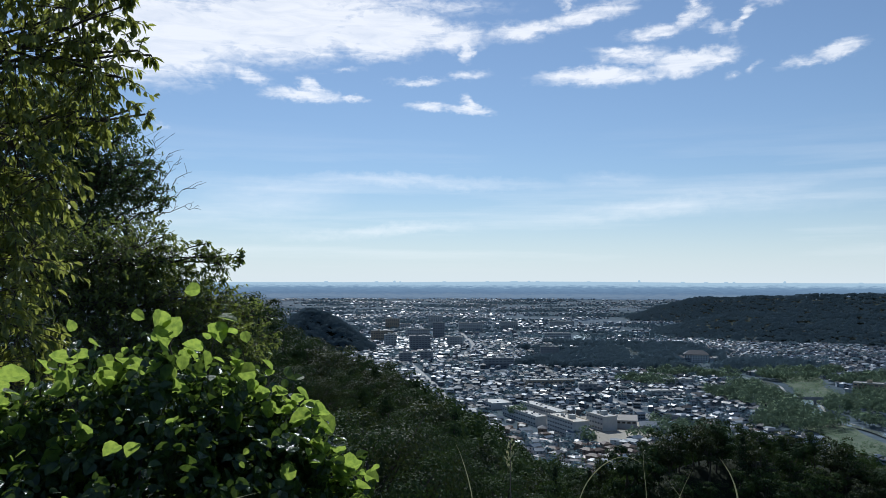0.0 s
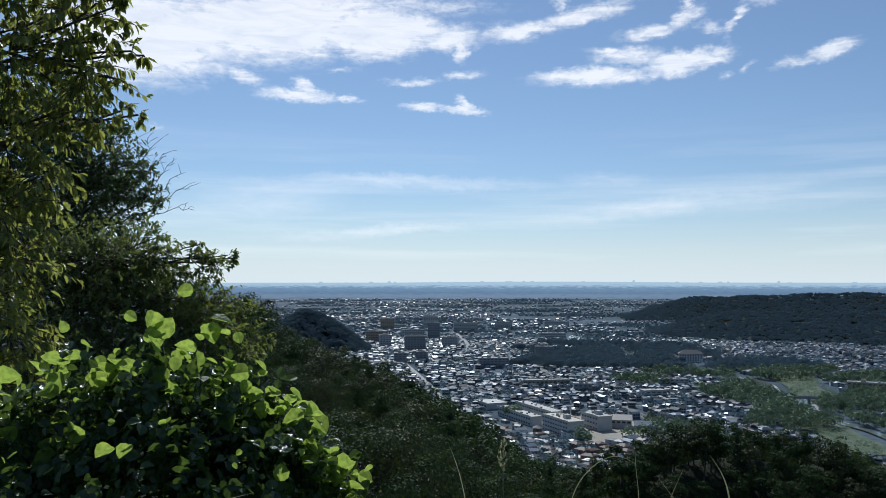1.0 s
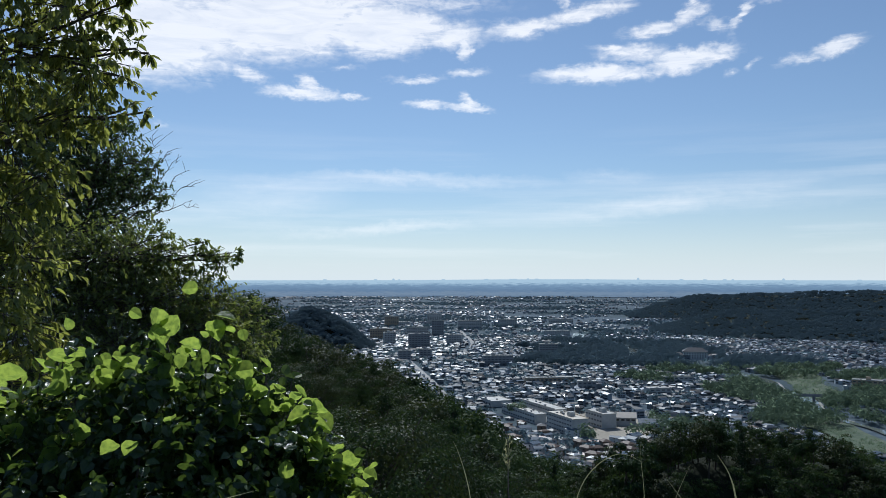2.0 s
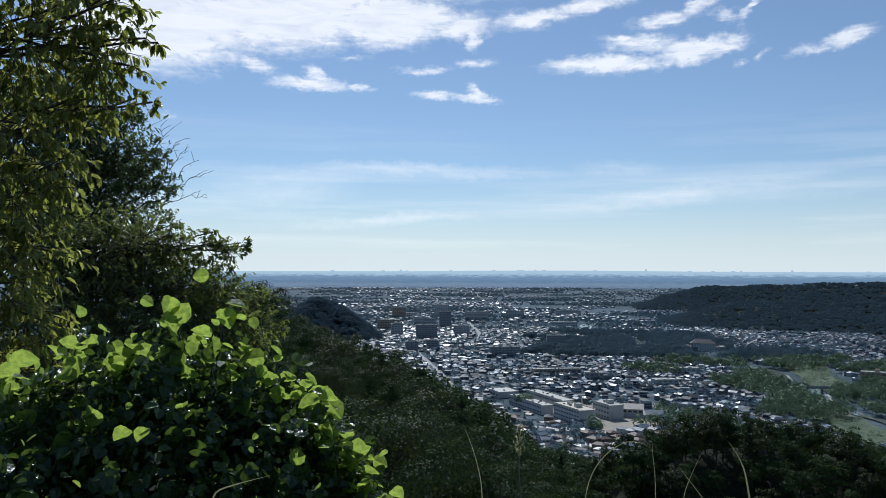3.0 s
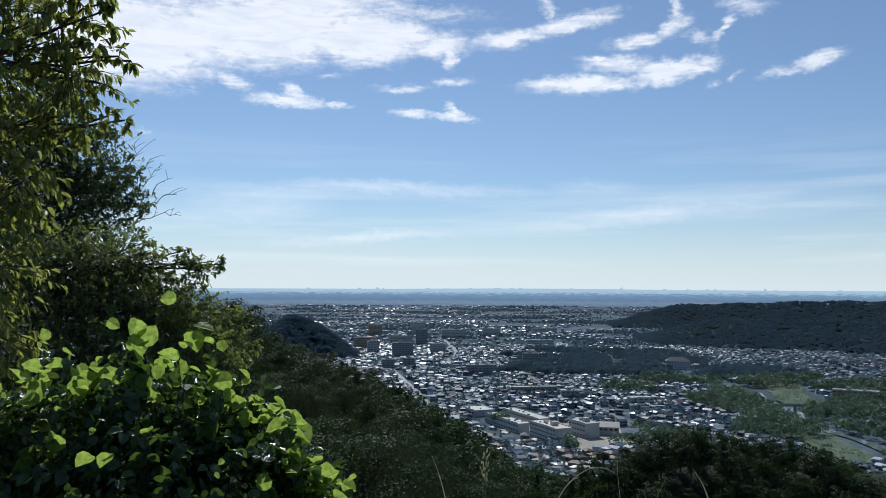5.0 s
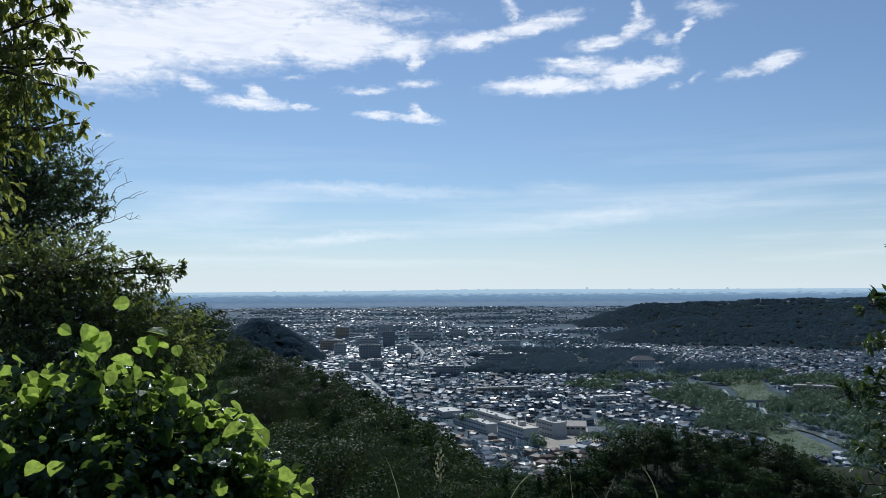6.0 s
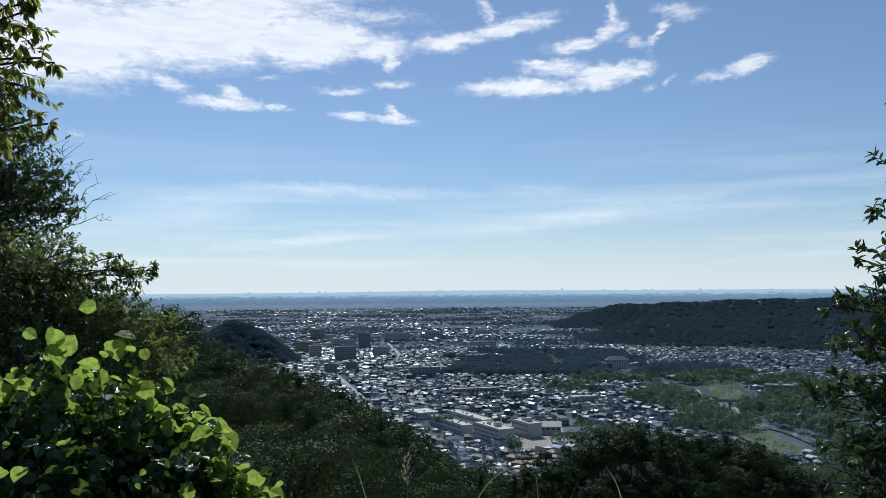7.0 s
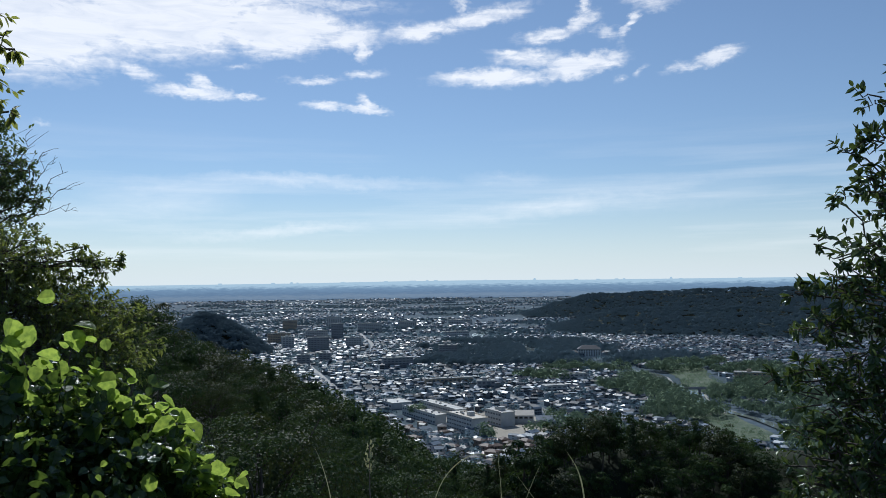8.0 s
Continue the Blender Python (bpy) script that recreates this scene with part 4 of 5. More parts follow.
# ---- near houses, each a thing ----
def box(bm, x0, y0, z0, x1, y1, z1):
    v = [bm.verts.new(c) for c in ((x0, y0, z0), (x1, y0, z0), (x1, y1, z0), (x0, y1, z0), (x0, y0, z1), (x1, y0, z1), (x1, y1, z1), (x0, y1, z1))]
    for f in ((3, 2, 1, 0), (4, 5, 6, 7), (0, 1, 5, 4), (1, 2, 6, 5), (2, 3, 7, 6), (3, 0, 4, 7)):
        bm.faces.new([v[i] for i in f])


def boxed(*args):
    bm = bmesh.new()
    box(bm, *args)
    return bm


def tinted(name, low, high, rough, spec=0.4, scale=0.4):
    return noisy(name, [(0.3, low), (0.7, high)], scale, rough, 0.2, 10, spec)


WALL_PAINTS = [tinted("cream_render", (0.48, 0.44, 0.36), (0.60, 0.56, 0.48), 0.85), tinted("white_siding", (0.58, 0.58, 0.56), (0.72, 0.72, 0.70), 0.8),
               tinted("brown_siding", (0.17, 0.12, 0.09), (0.26, 0.2, 0.15), 0.8), tinted("grey_siding", (0.28, 0.28, 0.28), (0.40, 0.40, 0.40), 0.8)]
ROOF_PAINTS = [tinted("dark_grey_tiles", (0.05, 0.05, 0.055), (0.08, 0.08, 0.088), 0.5, 0.25), tinted("brown_tiles", (0.08, 0.05, 0.04), (0.12, 0.08, 0.06), 0.6, 0.22),
               tinted("silver_metal_roof", (0.28, 0.29, 0.30), (0.40, 0.41, 0.42), 0.45), tinted("blue_grey_tiles", (0.09, 0.12, 0.16), (0.11, 0.14, 0.18), 0.55, 0.22),
               tinted("red_brown_roof", (0.16, 0.07, 0.05), (0.24, 0.12, 0.09), 0.5)]


def roof_bm(a, b, h, k, inset, over=0.55, thick=0.18):
    """A hipped or gabled roof with thick eaves."""
    bm = bmesh.new()
    A, B = a + over, b + over
    low = [bm.verts.new(c) for c in ((-A, -B, h - thick), (A, -B, h - thick), (A, B, h - thick), (-A, B, h - thick))]
    eave = [bm.verts.new(c) for c in ((-A, -B, h), (A, -B, h), (A, B, h), (-A, B, h))]
    r0, r1 = bm.verts.new((-A + inset, 0, h + k)), bm.verts.new((A - inset, 0, h + k))
    bm.faces.new(low[::-1])
    for i in range(4):
        j = (i + 1) % 4
        bm.faces.new((low[i], low[j], eave[j], eave[i]))
    bm.faces.new((eave[0], eave[1], r1, r0))
    bm.faces.new((eave[2], eave[3], r0, r1))
    bm.faces.new((eave[1], eave[2], r1))
    bm.faces.new((eave[3], eave[0], r0))
    return bm


def town_house(a, b, h, k, inset, wall, roof, wing):
    root = new("house")
    part("wall", boxed(-a, -b, -0.5, a, b, h), wall, root)
    part("roof", roof_bm(a, b, h, k, inset), roof, root)
    if wing:
        w = part("wing", boxed(a * 0.1, -b - 2.2, -0.5, a * 0.95, -b - 0.01, 2.9), wall, root)
        bm = roof_bm(a * 0.43, 1.2, 2.9, 0.8, 0.9, 0.35)
        bmesh.ops.translate(bm, verts=bm.verts, vec=(a * 0.525, -b - 1.05, 0))
        part("porch_roof", bm, roof, w)
    floors = (0.9, 3.6) if h > 4 else (0.9,)
    for z in floors:
        for c in (-0.6, 0.02):
            part("window", boxed(c * a - 0.85, -b - 0.05, z, c * a + 0.85, -b - 0.005, z + 1.3), GLASS_DARK, root)
        part("window", boxed(-0.75, b + 0.005, z, 0.75, b + 0.05, z + 1.1), GLASS_DARK, root)
        part("window", boxed(-a - 0.05, -0.7, z, -a - 0.005, 0.7, z + 1.2), GLASS_DARK, root)
    return root


def build_near_town():
    kinds = []
    for i in range(10):
        kinds.append(town_house(4.0 + 0.45 * (i % 5), 3.2 + 0.25 * (i % 4), (5.7, 3.2, 5.9, 6.1, 5.6)[i % 5], 1.3 + 0.15 * (i % 4), (0.0, 3.4, 3.2)[i % 3], WALL_PAINTS[(i * 3 + i // 4) % 4], ROOF_PAINTS[(0, 0, 1, 3, 0, 2, 4, 0, 1, 3)[i]], i % 2 == 0))
    names = ["grey-tiled", "grey-tiled", "brown-tiled", "blue-grey tiled", "grey-tiled", "silver-roofed", "red-roofed", "grey-tiled", "brown-tiled", "blue-grey tiled"]
    x, y, ang, rng = town_plots(11.0, 470, NEAR_TOWN, 44, 0.92)
    az = np.degrees(np.arctan2(x, y))
    single = (az > 2) & (az < 21)
    used = set()
    for i in np.flatnonzero(single):
        k = int(rng.integers(10))
        o = copy_thing(kinds[k], Matrix()) if k in used else kinds[k]
        used.add(k)
        o.matrix_basis = pose(x[i], y[i], float(land(x[i], y[i])), 0, 0, math.degrees(ang[i])) @ Matrix.Diagonal((*[rng.uniform(0.68, 0.92)] * 3, 1))
        tagged(o, names[k] + " family house with dark windows in the valley town", "house", "houses of the valley town")
    house_batch("side_houses", x[~single], y[~single], ang[~single], *house_sizes(rng, int((~single).sum())), True, "two-storey houses at the foot of the hill")


build_near_town()


# ---- school and larger buildings ----
def big_building(name, x, y, deg, length, depth, height, floors, wall, roof, label, cell=4.0, tower=True, category="building", end_windows=False):
    """A flat-roofed block: body, parapet roof, stair tower, a window in every bay of every floor. x, y: the front corner; it runs along deg."""
    root = new(name)
    z = float(land(x, y))
    root.matrix_basis = pose(x, y, z, 0, 0, deg)
    part("wall", boxed(0, 0, -1, length, depth, height), wall, root)
    bm = boxed(-0.3, -0.3, height + 0.005, length + 0.3, depth + 0.3, height + 0.35)
    box(bm, -0.3, -0.3, height + 0.36, length + 0.3, 0.0, height + 1.0)
    box(bm, -0.3, depth, height + 0.36, length + 0.3, depth + 0.3, height + 1.0)
    part("roof", bm, roof, root)
    if tower:
        part("stair_tower", boxed(length * 0.3, depth * 0.3, height + 0.36, length * 0.3 + 5, depth * 0.3 + 5, height + 3.6), wall, root)
        bm = bmesh.new()
        bmesh.ops.create_cone(bm, cap_ends=True, segments=12, radius1=1.4, radius2=1.4, depth=2.0, matrix=pose(length * 0.7, depth * 0.5, height + 1.4))
        part("water_tank", bm, CONCRETE, root)
    unit_rng = np.random.default_rng(int(abs(x) * 7 + y))
    for _ in range(int(length / 12)):
        ux, uy = unit_rng.uniform(2, length - 4), unit_rng.uniform(1, depth - 3)
        if not (tower and length * 0.3 - 3 < ux < length * 0.3 + 6):
            part("roof_unit", boxed(ux, uy, height + 0.36, ux + unit_rng.uniform(1, 2.4), uy + unit_rng.uniform(0.8, 1.8), height + unit_rng.uniform(1.0, 1.9)), CONCRETE_DARK, root)
    step = height / floors
    n = max(2, int(length / cell))
    pitch = length / n
    pane = boxed(0.2 * pitch, -0.07, 0.34 * step, 0.8 * pitch, -0.01, 0.7 * step)
    me = bpy.data.meshes.new("window")
    pane.to_mesh(me)
    pane.free()
    me.materials.append(GLASS_HAZED)
    for f in range(floors):
        for i in range(n):
            for side in (0, 1):
                w = new("window", me)
                w.parent = root
                w.matrix_basis = pose(i * pitch, 0, f * step) if side == 0 else pose((i + 1) * pitch, depth, f * step, 0, 0, 180)
        slab = part("floor_ledge", boxed(-0.05, -0.5, (f + 1) * step - 0.3, length + 0.05, -0.08, (f + 1) * step - 0.05), wall, root)
    return tagged(root, label, category)


U = math.degrees(math.atan2(0.93, -0.36))
big_building("school_building", 117, 657, U, 42, 15, 13, 4, CONCRETE, ROOF_TAN, "four-storey white concrete school block with flat roof")
big_building("school_building", 90, 711, U, 66, 11, 8, 2, CONCRETE, ROOF_FLAT, "long two-storey white school wing with flat roof", 4.5, False)
big_building("school_building", 112, 738, U, 70, 12, 8, 2, CONCRETE, ROOF_FLAT, "long low school wing with pale flat roof", 4.5, False)
big_building("school_building", 146, 688, U, 26, 14, 12, 3, CONCRETE, ROOF_FLAT, "three-storey school block with rooftop stair tower")
big_building("store_building", 68, 806, U, 26, 22, 6, 1, CONCRETE, ROOF_FLAT, "low store with a wide pale roof", 6, False)


def gym_hall(x, y, deg, length, depth, height, roof, label):
    """A hall with a gabled metal roof with standing seams, and a row of high windows."""
    root = new("gym_hall")
    root.matrix_basis = pose(x, y, float(land(x, y)), 0, 0, deg)
    part("wall", boxed(-length / 2, -depth / 2, -1, length / 2, depth / 2, height), CONCRETE, root)
    top = part("roof", roof_bm(length / 2, depth / 2, height + 0.2, depth * 0.2, 0.0, 0.8, 0.3), roof, root, "sloping metal roof")
    slope = math.degrees(math.atan2(depth * 0.2, depth / 2 + 0.8))
    for i in range(int(length / 1.8)):
        for side in (-1, 1):
            seam = part("seam", boxed(-0.05, 0.1, 0.005, 0.05, depth / 2 + 0.7, 0.09), roof, top)
            seam.matrix_basis = pose(-length / 2 + 0.9 + i * 1.8, 0, height + 0.2 + depth * 0.2, -slope, 0, 0) if side == 1 else pose(-length / 2 + 0.9 + i * 1.8, 0, height + 0.2 + depth * 0.2, slope, 0, 180)
    for i in range(6):
        part("window", boxed((i - 3) * length / 6 + 0.7, -depth / 2 - 0.06, height - 2.6, (i - 2) * length / 6 - 0.7, -depth / 2 - 0.01, height - 1.0), GLASS_DARK, root)
    tagged(root, label, "gym")


gym_hall(153, 706, -12, 26, 17, 7, ROOF_METAL, "school gym hall with tan gabled metal roof")
gym_hall(176, 686, -12, 22, 15, 5, ROOF_PAINTS[3], "low school hall with blue-grey gabled roof")
yard = ribbon("school_yard", [(120, 640), (135, 652), (150, 690), (120, 740), (85, 790)], [22, 46, 62, 70, 50], 0.25, YARD, "bare sand school yard beside the main block", "yard")
# x, y, heading, length, depth, height, floors, wall
BLOCKS = [
    (-148, 1680, 2, 46, 14, 24, 7, CONCRETE_TAN), (-60, 1478, 5, 38, 14, 27, 8, CONCRETE_DARK), (-22, 1790, 0, 26, 16, 36, 10, CONCRETE_DARK), (-180, 1620, 20, 24, 14, 22, 6, CONCRETE),
    (8, 1560, -12, 30, 12, 20, 6, CONCRETE), (-80, 1840, 8, 50, 14, 18, 5, CONCRETE), (60, 1190, 6, 44, 14, 14, 4, CONCRETE_DARK), (158, 1330, -4, 30, 14, 20, 6, CONCRETE_DARK),
    (-110, 1560, 12, 22, 14, 24, 7, CONCRETE), (100, 960, 8, 56, 12, 9, 2, CONCRETE_TAN),
]
BLOCKS += [
    (150, 905, -6, 20, 14, 12, 3, CONCRETE_DARK), (218, 860, 10, 24, 16, 10, 3, CONCRETE), (452, 905, -30, 46, 14, 14, 4, CONCRETE_TAN), (262, 965, 2, 34, 12, 10, 3, CONCRETE),
    (40, 2050, 4, 60, 16, 22, 6, CONCRETE), (-40, 2250, 0, 40, 14, 30, 9, CONCRETE), (150, 2150, -6, 46, 14, 20, 6, CONCRETE), (300, 2300, 4, 70, 20, 14, 3, CONCRETE),
    (-66, 1241, 5, 19, 14, 17, 5, CONCRETE_DARK), (-35, 1278, -5, 18, 14, 16, 5, CONCRETE_DARK), (-122, 2237, 0, 34, 20, 9, 2, CONCRETE), (-150, 2150, 8, 36, 14, 28, 8, CONCRETE_TAN), (230, 1850, 3, 60, 20, 10, 2, CONCRETE),
]
for x, y, deg, length, depth, height, floors, wall in BLOCKS:
    word = "tan" if wall == CONCRETE_TAN else ("dark grey" if wall == CONCRETE_DARK else "white")
    big_building("apartment_block", x, y, deg, length, depth, height, floors, wall, ROOF_FLAT, "%s %s-storey concrete block above the town roofs" % (word, ("", "one", "two", "three", "four", "five", "six", "seven", "eight", "nine", "ten")[floors]), 5.0, height > 11, "apartment block")


def hall_building(x, y, deg):
    root = new("hall")
    root.matrix_basis = pose(x, y, float(land(x, y)), 0, 0, deg)
    part("wall", boxed(-18, -9, -1, 18, 9, 12), WALL_PAINTS[1], root)
    part("roof", roof_bm(18, 9, 12.2, 6, 9, 1.4, 0.5), ROOF_PAINTS[0], root, "black hipped roof")
    wing = part("wing", boxed(-36, -7, -1, -18.02, 7, 6), WALL_PAINTS[1], root)
    bm = roof_bm(9, 7, 6.2, 4, 5, 0.9, 0.4)
    bmesh.ops.translate(bm, verts=bm.verts, vec=(-27, 0, 0))
    part("wing_roof", bm, ROOF_PAINTS[0], wing)
    for i in range(9):
        for z in (1.5, 5.0, 8.5):
            part("window", boxed(-16.9 + i * 3.9, -9.08, z, -15.1 + i * 3.9, -9.01, z + 2.2), GLASS_DARK, root)
    tagged(root, "large white hall with black hipped roof among trees", "hall")


hall_building(399, 1292, -14)


def bridge():
    root = new("bridge")
    root.matrix_basis = pose(388, 838, float(land(388, 838)), 0, 0, -14)
    part("deck", boxed(-34, -3.5, 5.0, 34, 3.5, 6.0), CONCRETE_DARK, root)
    for sx in (-24, -8, 8, 24):
        part("pier", boxed(sx - 1, -2.5, -1, sx + 1, 2.5, 5.0), CONCRETE_DARK, root)
    for sy in (-3.5, 3.3):
        part("parapet", boxed(-34, sy, 6.0, 34, sy + 0.2, 7.1), CONCRETE_DARK, root)
    tagged(root, "grey concrete road bridge over the river", "bridge")


bridge()


def viaduct(x0, y0, x1, y1):
    root = new("viaduct")
    length, deg = math.hypot(x1 - x0, y1 - y0), math.degrees(math.atan2(y1 - y0, x1 - x0))
    root.matrix_basis = pose(x0, y0, float(land(x0, y0)), 0, 0, deg)
    part("deck", boxed(0, -6, 9, length, 6, 11), CONCRETE, root)
    for i in range(int(length / 40) + 1):
        part("pier", boxed(i * 40, -3, -6, i * 40 + 3, 3, 9), CONCRETE, root)
    tagged(root, "long pale concrete viaduct across the plain", "viaduct")


viaduct(692, 3431, 982, 3359)


# ---- trees and vines beside the lookout ----
def spray_tree(name, seed, base, top, lobes, twigs, leaves, leaf, ratio, mat, hang, label, shape=BLADE, limb=0.07, out=0.6, category="tree"):
    """A tree whose boughs carry sprays of leaves. Lobes: azimuth, elevation, distance, radius."""
    rng = np.random.default_rng(seed)
    root = new(name)
    base, top = np.array(base, float), np.array(top, float)
    stem = bent_line(rng, base, top, 0, 0.06, 9)
    trunk = [(stem, np.linspace(limb * 2.2, limb * 0.8, 9))]
    t = new("trunk", tubes("trunk", trunk, BARK, 9))
    t.parent = root
    for az, el, d, rad in lobes:
        c = aim(az, el, d)
        j = int(np.argmin(np.linalg.norm(stem - (c - np.array([0, 0, 0.5])), axis=1)))
        wood = [(bent_line(rng, stem[j], c, 0.15 * rad, 0.05, 7), np.linspace(limb * 0.5, min(0.012, limb * 0.25), 7))]
        n = max(3, int(twigs * (rad / 0.6) ** 2))
        dirs = sphere_dirs(rng, n)
        dirs[:, 2] *= 0.8
        starts = c + dirs * rad * rng.uniform(0.05, 0.5, (n, 1))
        ends = c + dirs * rad * rng.uniform(0.75, 1.15, (n, 1)) + rng.normal(0, 0.08 * rad, (n, 3)) - np.array([0, 0, hang * 0.15 * rad])
        for a, b in zip(starts, ends):
            wood.append((np.array([a, (a + b) / 2 + rng.normal(0, 0.03, 3), b]), (0.006, 0.004, 0.002)))
        f = rng.uniform(0.15, 1.05, (n, leaves, 1))
        p = starts[:, None] + (ends - starts)[:, None] * f
        way = unit(ends - starts)[:, None] + 0 * p
        side = unit(np.cross(way, sphere_dirs(rng, n * leaves).reshape(n, leaves, 3)))
        lie = unit(way * 0.5 + side * out + np.array([0, 0, -hang]) + rng.normal(0, 0.2, p.shape))
        up = unit(rng.normal(0, 0.45, p.shape) + np.array([0, 0, 1.0]) + 0.3 * dirs[:, None])
        bough = new("bough", tubes("bough", wood, BARK, 4))
        bough.parent = root
        leafage = new("foliage", leaf_mesh("foliage", p.reshape(-1, 3), lie.reshape(-1, 3), up.reshape(-1, 3), leaf * rng.uniform(0.65, 1.25, n * leaves), ratio, mat, shape))
        leafage.parent = bough
    return tagged(root, label, category)


def on_land(x, y, sink=0.15):
    return (x, y, float(land(x, y)) - sink)


CHERRY = [(-24.5, 17, 9.5, 0.7), (-23.6, 13.6, 9.4, 0.6), (-28, 14, 9.6, 0.9), (-24.2, 10.9, 9.4, 0.5), (-28, 9, 9.6, 0.9), (-25.2, 20.5, 9.5, 0.75), (-30, 19, 9.8, 1.0), (-32.5, 12, 9.8, 1.0),
          (-28.3, 4.5, 9.2, 0.7), (-27.4, 1.4, 9.2, 0.6), (-29.6, -1, 9.0, 0.7), (-27.4, -2.8, 9.0, 0.55), (-30, -5, 8.8, 0.6), (-32, 3, 9.2, 0.9), (-33, -3, 9.2, 0.8), (-26.2, 6.6, 9.3, 0.5)]
CHERRY += [(-29.5, -6.6, 9.0, 0.7), (-27, -6.4, 9.2, 0.5), (-31.5, -8.5, 9.0, 0.7), (-20.7, 15.0, 9.4, 0.17), (-21.2, 11.2, 9.4, 0.17), (-21.8, 17.6, 9.4, 0.24), (-21.7, 13.2, 9.4, 0.16), (-22.3, 19.4, 9.5, 0.35), (-22.5, 10.4, 9.4, 0.22), (-20.2, 11.0, 9.4, 0.09), (-19.9, 14.8, 9.4, 0.08), (-22.2, 15.6, 9.4, 0.25),
           (-21.0, 18.4, 9.4, 0.13)]
spray_tree("cherry_tree", 61, on_land(-5.6, 8.2), (-5.0, 8.4, 3.2), CHERRY, 42, 9, 0.108, 0.48, LEAF_CHERRY, 0.75, "leafy cherry tree with hanging green and rusty leaves", limb=0.045)
OAK = [(-20.4, 6.0, 19, 0.62), (-22.3, 8.0, 19, 1.0), (-25, 7, 19.5, 1.3), (-21.3, 4.4, 19, 0.8), (-24, 10.0, 19.5, 1.0), (-27, 4, 19.5, 1.3), (-19.3, 5.6, 18.8, 0.36), (-20.2, 7.9, 19, 0.42), (-29, 9, 20, 1.4), (-23.5, 2.5, 19, 1.1),
       (-21.4, 9.9, 19, 0.35), (-23.4, 5.4, 20.2, 1.3), (-26, 9.6, 20.6, 1.4), (-28.5, 5.5, 21, 1.5), (-25.6, 3.0, 20.6, 1.4), (-22.2, 6.2, 19.8, 1.0), (-19.5, 7.4, 19, 0.28), (-19.0, 5.0, 18.9, 0.22), (-25.5, 12, 20.4, 1.2)]
spray_tree("oak_tree", 62, on_land(-8.2, 17.5), (-7.6, 17.6, 2.0), OAK, 42, 11, 0.10, 0.52, LEAF_OAK, 0.1, "dark glossy oak with clustered leaves and bare twigs", limb=0.055, out=0.9)
MAPLE = [(-15.2, 1.2, 15.6, 0.4), (-16.8, 1.4, 15.6, 0.45), (-18.7, 1.4, 15.6, 0.6), (-20.8, 1.8, 15.8, 0.9), (-23, 1.5, 15.8, 1.0), (-17.5, -1, 15.4, 0.75), (-20.5, -1.5, 15.2, 0.9), (-23.5, -2, 15.2, 1.0), (-15.6, -1.3, 15.8, 0.6),
         (-18, -3.6, 14.8, 0.8), (-15.4, -3.4, 15, 0.65), (-21.5, -4.4, 14.5, 0.9), (-14.4, 1.9, 15.6, 0.18), (-13.8, 1.7, 15.6, 0.12), (-14.4, -5.2, 15, 0.6), (-17, -6.2, 14.5, 0.8), (-25.5, -1, 15.4, 1.0), (-26, -5, 14.6, 1.0)]
MAPLE += [(-27.5, -7.5, 14, 1.0), (-24.5, -7.5, 14, 0.9), (-29.5, -4, 14.6, 1.0), (-21, -7.5, 14, 0.8), (-16.2, 2.6, 15.6, 0.2), (-19.0, 3.0, 15.6, 0.3), (-21.0, 0.4, 16.4, 1.0), (-18.2, -1.6, 16.4, 1.0), (-24.0, 0.5, 16.6, 1.2), (-19.5, -4.2, 15.8, 1.0), (-15.9, -2.6, 16.4, 0.8), (-27.5, 2.0, 16.4, 1.1), (-13.6, -2.2, 16.2, 0.5), (-13.0, -3.8, 16.0, 0.5)]
spray_tree("wild_cherry_tree", 63, on_land(-6.4, 14.2), (-5.9, 14.4, 0.3), MAPLE, 62, 10, 0.098, 0.46, LEAF_WILD, 0.4, "spreading wild cherry with dull green and reddish leaves", limb=0.04)


def bare_twigs():
    rng = np.random.default_rng(64)
    chains = []
    for a0, e0, a1, e1 in ((-19.6, 4.2, -16.6, 4.9), (-19.4, 5.2, -17.2, 7.4), (-19.8, 6.2, -18.6, 8.6), (-19.3, 4.8, -16.9, 6.3), (-19.9, 6.8, -19.6, 9.6), (-19.5, 5.6, -17.9, 8.0)):
        line = bent_line(rng, aim(a0, e0, 18.9), aim(a1, e1, 18.7), 0.12, 0.05, 9)
        chains.append((line, np.linspace(0.011, 0.004, 9)))
        for j in (2, 3, 4, 5, 6, 7):
            tip = line[j] + rng.normal(0, 0.13, 3) + np.array([0.12, 0, 0.1])
            chains.append((bent_line(rng, line[j], tip, 0.02, 0.012, 4), np.linspace(0.006, 0.003, 4)))
    ob = new("bare_branch", tubes("bare_branch", chains, TWIG, 4))
    tagged(ob, "bare leafless twigs reaching out of the oak crown", "branch")


bare_twigs()

